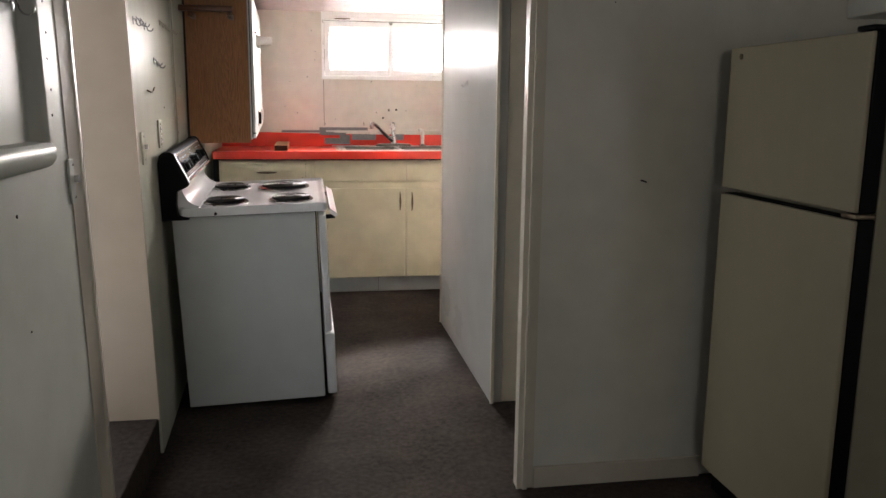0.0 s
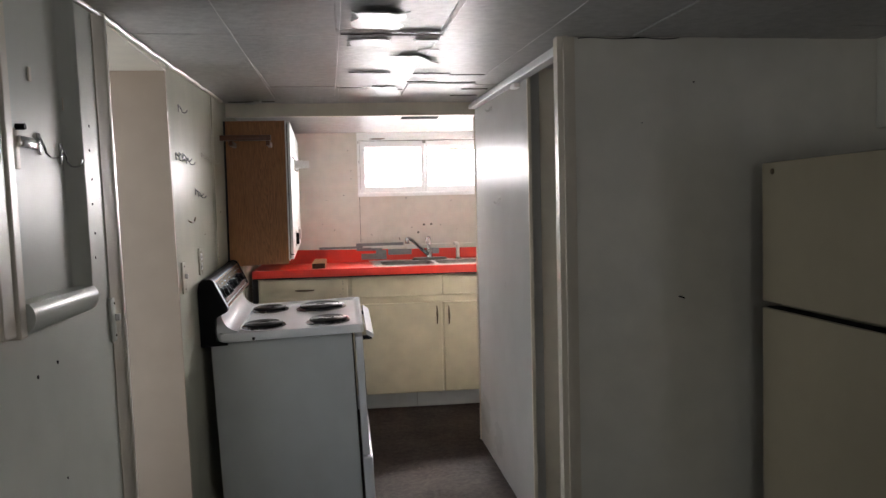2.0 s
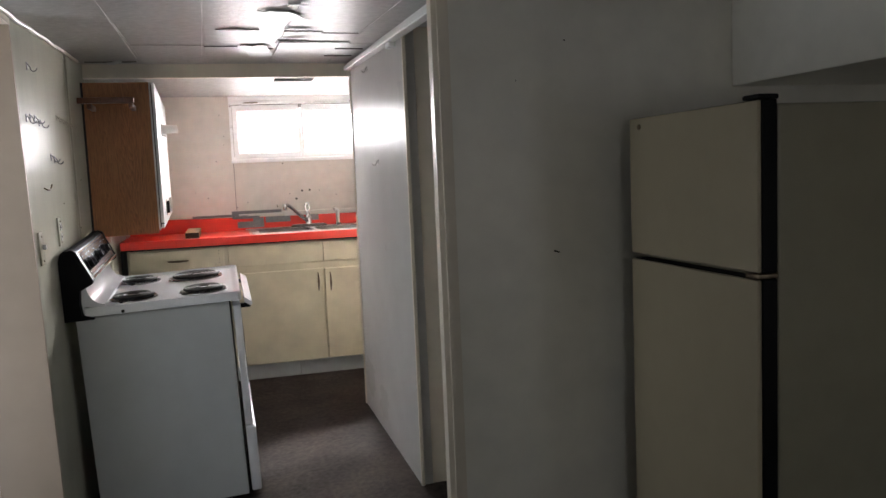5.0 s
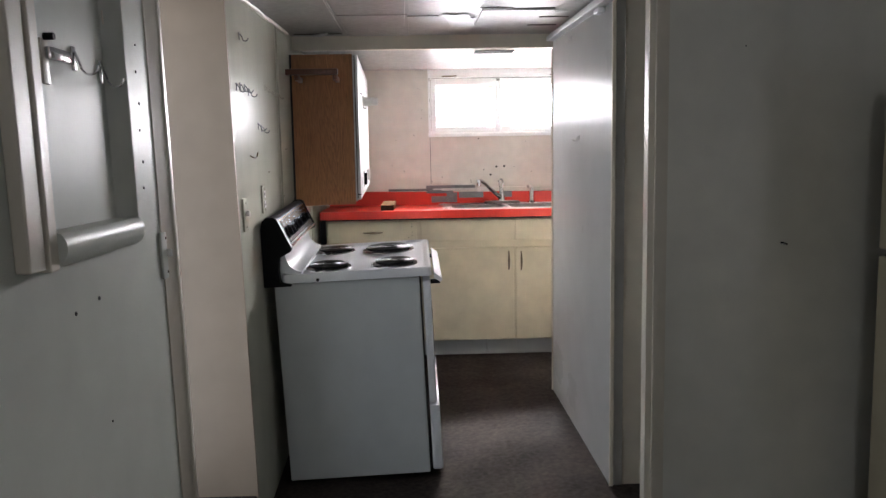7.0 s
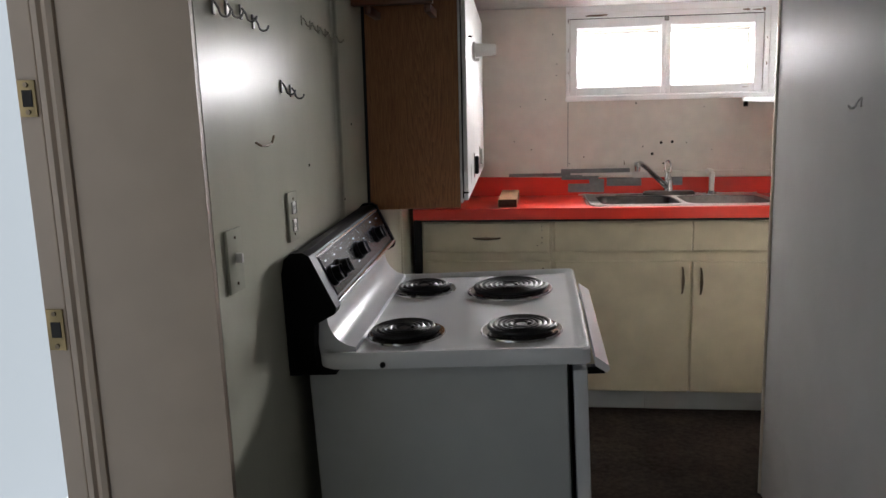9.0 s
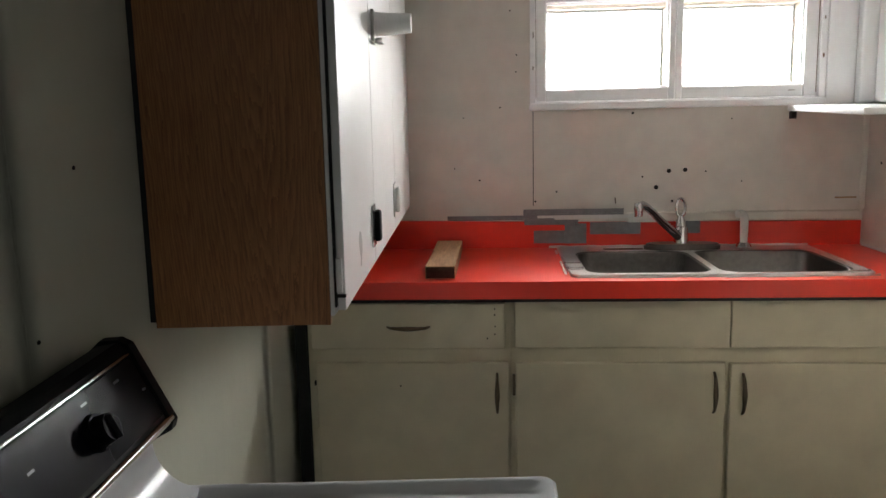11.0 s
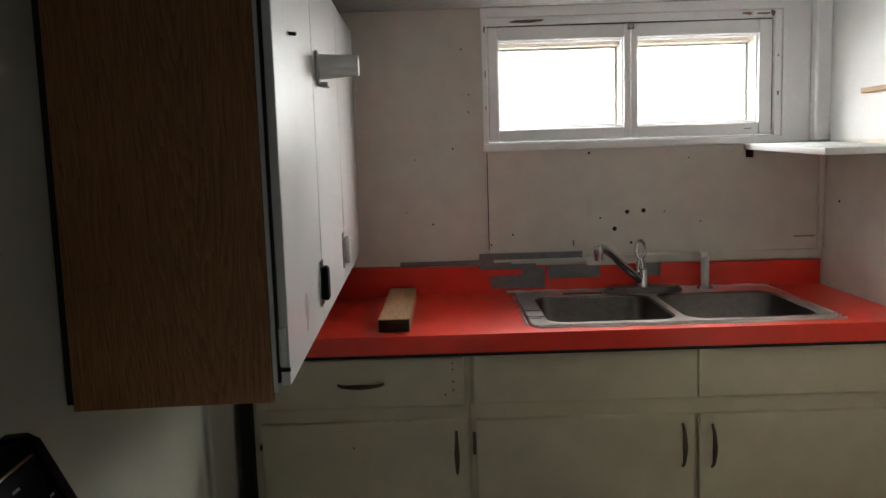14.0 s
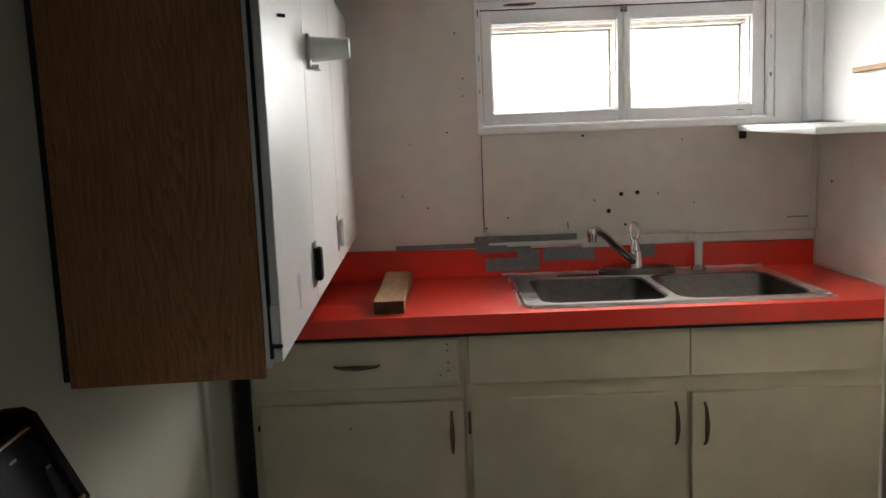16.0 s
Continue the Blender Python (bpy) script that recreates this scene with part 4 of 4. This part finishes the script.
for inset, z in ((0.0, 0.826), (0.0, CZ + 0.004), (0.004, CZ + 0.009), (0.012, CZ + 0.009), (0.022, CZ + 0.001), (0.032, CZ)):
    r = 0.018
    ring = []
    for cx, cy, a0 in ((CX1 - inset - r, CY1 - inset - r, 0), (CX0 + inset + r, CY1 - inset - r, 90), (CX0 + inset + r, CY0 + inset + r, 180), (CX1 - inset - r, CY0 + inset + r, 270)):
        ring += [bm.verts.new((cx + r * math.cos(radians(a0 + 18 * k)), cy + r * math.sin(radians(a0 + 18 * k)), z)) for k in range(6)]
    rings.append(ring)
for a, b in zip(rings, rings[1:]):
    for k in range(len(a)):
        bm.faces.new((a[k], a[(k + 1) % len(a)], b[(k + 1) % len(a)], b[k]))
bm.faces.new(rings[-1])
bm.faces.new(rings[0][::-1])
ck = part("cooktop", bm, M_enamel, stove, "white enamel cooktop with a raised rim")
part("screw", tube(bmesh.new(), (0.052, 4.088, 0.836), (0.052, 4.083, 0.836), 0.006), M_black, ck)


def burner(x, y, r, turns):
    b = part("drip_bowl", bowl_ring(x, y, r + 0.016), M_chrome, stove, "chrome drip bowl")
    bm = bmesh.new()
    pts = []
    n = turns * 26
    for k in range(n + 1):
        a = k * math.tau / 26
        rr = 0.018 + (r - 0.018) * k / n
        pts.append((x + rr * math.cos(a), y + rr * math.sin(a), CZ + 0.014))
    bent(bm, pts, 0.0058, 8)
    part("coil", bm, M_coil, b, "black heating coil")
    part("coil_centre", tube(bmesh.new(), (x, y, CZ + 0.008), (x, y, CZ + 0.0165), 0.013), M_coil, b)
    bm = bmesh.new()
    for a in (0.3, 0.3 + math.tau / 3, 0.3 + 2 * math.tau / 3):
        tube(bm, (x, y, CZ + 0.006), (x + r * math.cos(a), y + r * math.sin(a), CZ + 0.006), 0.003, segs=6)
    part("coil_support", bm, M_coil, b)


def bowl_ring(x, y, r):
    bm = bmesh.new()
    rings = []
    for rr, z in ((r, CZ + 0.001), (r - 0.002, CZ + 0.005), (r - 0.010, CZ + 0.005), (r - 0.017, CZ + 0.0025), (r - 0.05, CZ + 0.0012)):
        rings.append([bm.verts.new((x + rr * math.cos(k * math.tau / 40), y + rr * math.sin(k * math.tau / 40), z)) for k in range(40)])
    for a, b in zip(rings, rings[1:]):
        for k in range(40):
            bm.faces.new((a[k], a[(k + 1) % 40], b[(k + 1) % 40], b[k]))
    bm.faces.new(rings[-1])
    return bm


for x, y, r, turns in ((0.076, 4.248, 0.076, 5), (0.338, 4.250, 0.076, 5), (0.0657, 4.652, 0.072, 4), (0.3015, 4.618, 0.098, 6)):
    burner(x, y, r, turns)

# sloping splash between cooktop and backguard
bm = bmesh.new()
prism(bm, [(-0.120, 0.835), (-0.120, 0.955), (-0.066, 0.950), (-0.069, 0.935), (-0.068, 0.920), (-0.064, 0.905), (-0.057, 0.892), (-0.047, 0.880), (-0.035, 0.871), (-0.023, 0.866), (-0.012, 0.8635), (-0.012, 0.835)], 'y', 4.128, SF - 0.004)
part("splash_panel", bm, M_enamel, stove, "white curved splash panel")
# backguard
guard = [(-0.150, 0.815), (-0.146, 1.040), (-0.138, 1.070), (-0.124, 1.083), (-0.098, 1.084), (-0.084, 1.076), (-0.036, 0.962), (-0.040, 0.950), (-0.086, 0.926), (-0.092, 0.875), (-0.089, 0.836), (-0.050, 0.825), (-0.050, 0.815)]
for y0, y1 in ((4.090, 4.127), (SF - 0.003, SF + 0.014)):
    bm = bmesh.new()
    prism(bm, guard, 'y', y0, y1)
    part("end_cap", bm, M_black, stove, "black plastic backguard end cap", smooth=False)
bm = bmesh.new()
prism(bm, [(-0.146, 0.955), (-0.140, 1.050), (-0.128, 1.076), (-0.100, 1.080), (-0.088, 1.072), (-0.044, 0.966), (-0.066, 0.956)], 'y', 4.1275, SF - 0.0035)
bg = part("backguard", bm, M_black, stove, "black backguard with printed markings", smooth=False)


def on_face(s, y, out):
    """A place on the sloping control face: s from its top to its foot."""
    p = Vector((-0.0865, y, 1.071)).lerp(Vector((-0.0445, y, 0.967)), s)
    return p + Vector((0.927, 0, 0.375)) * out


bm = bmesh.new()
vs = [bm.verts.new(on_face(s, y, o)) for o in (0.0005, 0.0025) for s, y in ((0.10, 4.15), (0.10, 4.805), (0.92, 4.805), (0.92, 4.15))]
for f in ((0, 1, 2, 3), (4, 5, 6, 7), (0, 1, 5, 4), (1, 2, 6, 5), (2, 3, 7, 6), (3, 0, 4, 7)):
    bm.faces.new([vs[i] for i in f])
cp = part("control_panel", bm, M_black_glass, bg, "glossy black control panel", smooth=False)
bm = bmesh.new()
bent(bm, [on_face(1.02, 4.13, 0.001), on_face(1.02, 4.82, 0.001)], 0.006, 10)
part("chrome_strip", bm, M_chrome, bg, "bright chrome strip under the controls")
bm = bmesh.new()
bent(bm, [on_face(0.06, 4.135, 0.001), on_face(0.06, 4.805, 0.001)], 0.0025, 8)
part("chrome_strip", bm, M_chrome, bg, "thin bright strip above the controls")
for y, s in ((4.180, 0.56), (4.248, 0.56), (4.445, 0.54), (4.660, 0.54)):
    bm = bmesh.new()
    a, b = on_face(s, y, 0.003), on_face(s, y, 0.026)
    tube(bm, a, on_face(s, y, 0.010), 0.024, 0.022, 20)
    tube(bm, on_face(s, y, 0.0101), b, 0.019, 0.017, 20)
    kb = part("knob", bm, M_black, bg, "black control knob")
    bm = bmesh.new()
    tube(bm, on_face(s - 0.14, y, 0.0275), on_face(s + 0.14, y, 0.0275), 0.004, segs=8)
    part("grip", bm, M_black, kb)
bm = bmesh.new()
for y, s, w in ((4.17, 0.22, 0.02), (4.245, 0.24, 0.016), (4.31, 0.22, 0.02), (4.40, 0.72, 0.02), (4.44, 0.24, 0.02), (4.53, 0.40, 0.018), (4.66, 0.2, 0.02), (4.74, 0.22, 0.02), (4.79, 0.5, 0.014)):
    vs = [bm.verts.new(on_face(ss, yy, 0.0032)) for ss, yy in ((s, y), (s, y + w * 0.7), (s + 0.028, y + w * 0.7), (s + 0.028, y))]
    bm.faces.new(vs)
tagged(part("printed_mark", bm, M_tape, bg, "small white printed bars", smooth=False), kind="stuff")

# the stove stands tilted on the uneven floor, its front and far side a little higher
stove.rotation_euler = (radians(2.5), radians(-2.1), 0)
stove.scale = (1.056, 1.0354, 1.035)
stove.location = (0.2146, 4.5064, -0.0171)

# ---- fridge ----
fr = thing("fridge", (2.06, 2.83, 0), "almond two-door fridge with black door edges against the wall", "fridge")
FY0, FY1 = 2.504, 3.154
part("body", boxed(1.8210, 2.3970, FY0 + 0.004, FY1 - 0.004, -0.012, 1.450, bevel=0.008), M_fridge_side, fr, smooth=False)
for nm, z0, z1 in (("freezer_door", 1.017, 1.460), ("fridge_door", 0.042, 1.001)):
    d = part(nm, boxed(1.7710, 1.8170, FY0, FY1, z0, z1, bevel=0.004), M_black, fr, "fridge door with a black plastic edge", smooth=False)
    part("face", boxed(1.7570, 1.7705, FY0 + 0.002, FY1 - 0.002, z0 + 0.002, z1 - 0.002, bevel=0.004), M_fridge, d, "almond textured enamel door face", smooth=False)
    part("handle", boxed(1.7630, 1.7700, FY1 - 0.001, FY1 + 0.004, z0 + 0.01, z1 - 0.01, bevel=0.003), M_black, d, "black edge handle")
part("top_hinge", boxed(1.7630, 1.8250, FY0 + 0.004, FY0 + 0.07, 1.4605, 1.474, bevel=0.004), M_black, fr)
part("middle_hinge", boxed(1.7550, 1.8130, FY0 - 0.006, FY0 + 0.05, 1.003, 1.0155, bevel=0.003), M_pull, fr, "metal hinge between the doors")
part("grille", boxed(1.7980, 1.8190, FY0 + 0.01, FY1 - 0.01, -0.043, 0.036), M_black, fr)
for y in (FY0 + 0.06, FY1 - 0.06):
    part("foot", tube(bmesh.new(), (2.32, y, -0.043), (2.32, y, -0.01), 0.02), M_black, fr)
part("badge", tube(bmesh.new(), (1.7568, 3.087, 1.429), (1.7540, 3.087, 1.429), 0.009), M_pull, fr, "small tarnished round badge")

# ---- left wall: framed panel with key hooks ----
fp = thing("framed_wall_panel", (XL, 2.4, 1.11), "grey-white painted recessed panel with rounded frame mouldings", "wall panel")
part("panel", boxed(XL + 0.001, XL + 0.007, 2.270, 2.586, 1.170, 1.899), M_nearwall, fp, smooth=False)
bm = bmesh.new()
arc = [(XL + 0.0008, 1.126)] + [(XL + 0.010 + 0.034 * math.sin(radians(a)), 1.160 - 0.034 * math.cos(radians(a))) for a in range(0, 136, 15)] + [(XL + 0.0008, 1.188)]
prism(bm, [(x, z) for x, z in arc], 'y', 2.270, 2.640)
part("bottom_moulding", bm, M_nearwall, fp, "rounded bottom moulding")
bm = bmesh.new()
prism(bm, [(XL + 0.0008, 2.588), (XL + 0.006, 2.588), (XL + 0.012, 2.600), (XL + 0.024, 2.618), (XL + 0.033, 2.630), (XL + 0.034, 2.638), (XL + 0.028, 2.643), (XL + 0.0008, 2.643)], 'z', 1.186, 1.899)
part("side_moulding", bm, M_nearwall, fp, "rounded side moulding")
part("flat_stile", boxed(XL + 0.001, XL + 0.030, 2.236, 2.268, 1.124, 1.899, bevel=0.003), M_trim, fp, smooth=False)
part("flat_stile", boxed(XL + 0.001, XL + 0.026, 2.178, 2.230, 1.130, 1.899, bevel=0.003), M_trim, fp, smooth=False)
part("gap", boxed(XL + 0.001, XL + 0.014, 2.2305, 2.2355, 1.140, 1.899), M_dark, fp)


def wire_hook(parent_name, x, y, z, s, mat, label, group, out=1):
    """A small wire coat hook on its plate, standing out along x."""
    h = thing(parent_name, (x, y, z), label, "hook", group)
    part("plate", boxed(*sorted((x, x + out * 0.004)), y - 0.008 * s, y + 0.008 * s, z - 0.022 * s, z + 0.022 * s, bevel=0.0012), mat, h)
    bm = bmesh.new()
    pts = [(x + out * 0.005, y, z + 0.012 * s), (x + out * 0.012, y, z - 0.006 * s)]
    pts += [(x + out * (0.012 + 0.016 * s * (1 - math.cos(radians(a)))), y + 0.004 * s, z - 0.012 * s - 0.016 * s * math.sin(radians(a))) for a in range(0, 200, 20)]
    bent(bm, pts, 0.0022, 8)
    part("wire", bm, mat, h)
    return h


for y, z in ((2.443, 1.486), (2.565, 1.475)):
    wire_hook("key_hook", XL + 0.0075, y, z, 1.0, M_chrome, "small wire key hook on the painted panel", "key hooks")
lk = thing("hasp", (XL + 0.007, 2.33, 1.480), "painted metal hasp with a dangling stub on the panel", "hasp")
part("plate", boxed(XL + 0.0075, XL + 0.013, 2.312, 2.338, 1.430, 1.505, bevel=0.002), M_trim, lk)
part("arm", boxed(XL + 0.0135, XL + 0.026, 2.318, 2.400, 1.470, 1.492, bevel=0.004), M_chrome, lk)
part("pin", tube(bmesh.new(), (XL + 0.013, 2.325, 1.508), (XL + 0.030, 2.325, 1.508), 0.006), M_black, lk)
for y, z in ((2.42, 1.62), (2.60, 1.585)):
    solid("cup_hook_stub", boxed(XL + 0.0075, XL + 0.011, y - 0.006, y + 0.006, z - 0.014, z + 0.014, bevel=0.001), M_trim, "painted-over stub of a removed hook", "hook stub", group="hook stubs")

for y, z, s, mt in ((3.800, 1.556, 0.75, 0), (3.862, 1.562, 0.75, 0), (3.936, 1.564, 0.75, 0), (4.003, 1.554, 0.75, 0), (4.355, 1.600, 0.6, 1), (4.43, 1.597, 0.6, 1), (4.505, 1.595, 0.6, 1),
                    (4.58, 1.594, 0.6, 1), (4.675, 1.593, 0.6, 1), (4.159, 1.434, 0.75, 0), (4.226, 1.427, 0.75, 0), (3.90, 1.745, 0.75, 0)):
    wire_hook("coat_hook", XL + 0.0005, y, z, s * 0.85, M_hook if mt == 0 else M_hookwall, "small dull metal coat hook screwed to the wall" if mt == 0 else "small hook painted the colour of the wall", "coat hooks")
hk = thing("hook_rail", (XL, 3.985, 1.306), "short bent wire hook on the glossy wall", "hook")
part("wire", bent(bmesh.new(), [(XL + 0.001, 3.965, 1.316), (XL + 0.012, 3.968, 1.309), (XL + 0.014, 4.0, 1.308), (XL + 0.012, 4.035, 1.312), (XL + 0.016, 4.04, 1.328)], 0.0025, 8), M_pull, hk)
for y, z in ((4.672, 1.832), (4.497, 1.374)):
    wire_hook("panel_hook", XP - 0.0005, y, z, 0.55, M_panel, "small white painted hook on the hardboard partition", "partition hooks", -1)
solid("trim_end_block", raised(boxed(XP - 0.03, XP - 0.001, 4.02, 4.10, 1.846, 1.867, bevel=0.005)), M_cab_white, "white painted block under the passage trim", "block")


def wall_plate(name, y, z, h, w, label, toggle):
    p = thing(name, (XL, y, z), label, "switch" if toggle else "outlet")
    pl = part("cover_plate", boxed(XL + 0.0005, XL + 0.007, y - w / 2, y + w / 2, z - h / 2, z + h / 2, bevel=0.002), M_nearwall if y < 3 else M_hookwall, p)
    if toggle:
        part("toggle", boxed(XL + 0.007, XL + 0.020, y - 0.005, y + 0.005, z - 0.004, z + 0.014, bevel=0.002), M_plastic, p)
    else:
        for dz in (-0.02, 0.02):
            rc = part("receptacle", boxed(XL + 0.0072, XL + 0.009, y - 0.016, y + 0.016, z + dz - 0.014, z + dz + 0.014, bevel=0.003), M_plastic, p)
            for dy in (-0.006, 0.006):
                part("slot", boxed(XL + 0.0091, XL + 0.0096, y + dy - 0.001, y + dy + 0.001, z + dz - 0.005, z + dz + 0.005), M_hole, rc)
    for dz in (-0.042, 0.042):
        part("screw", tube(bmesh.new(), (XL + 0.007, y, z + dz * h / 0.115), (XL + 0.0085, y, z + dz * h / 0.115), 0.003, segs=8), M_pull, p)


wall_plate("light_switch", 2.883, 1.075, 0.112, 0.062, "painted-over light switch plate at the doorway corner", True)
wall_plate("light_switch", 3.796, 1.106, 0.116, 0.072, "painted light switch plate on the glossy wall", True)
wall_plate("wall_outlet", 4.172, 1.143, 0.112, 0.070, "painted-over double wall outlet above the stove", False)

# nail marks on the near walls
bm = bmesh.new()
for y, z, r in ((2.482, 1.04, 0.004), (2.375, 1.031, 0.004), (2.492, 0.793, 0.0025), (2.79, 1.299, 0.003), (2.785, 1.37, 0.003), (2.795, 1.43, 0.003), (2.78, 1.24, 0.003), (2.79, 1.50, 0.003),
                (2.80, 1.56, 0.0025), (4.35, 1.25, 0.003), (4.85, 1.35, 0.003), (4.72, 1.13, 0.003)):
    tube(bm, (XL - 0.001, y, z), (XL + 0.0015, y, z), r, segs=8)
solid("left_wall_nail_holes", bm, M_hole, "nail holes and marks in the painted wall", "nail holes", "structure")
bm = bmesh.new()
for x, z, r in ((1.577, 1.731, 0.003), (1.40, 1.60, 0.002)):
    tube(bm, (x, 3.2485, z), (x, 3.2505, z), r, segs=8)
solid("front_wall_nail_holes", bm, M_hole, "nail holes in the partition wall", "nail holes", "structure")
bm = bent(bmesh.new(), [(1.520, 3.2495, 1.031), (1.525, 3.240, 1.030), (1.534, 3.236, 1.026)], 0.0025, 8)
solid("wall_nail", bm, M_hole, "bent dark nail in the partition wall", "nail")


for ob in list(bpy.data.objects):
    if ob.parent is None and ob.name.split(".")[0] in ("framed_wall_panel", "key_hook", "hasp", "cup_hook_stub", "coat_hook", "hook_rail", "light_switch", "wall_outlet", "left_wall_nail_holes"):
        leaned(ob)
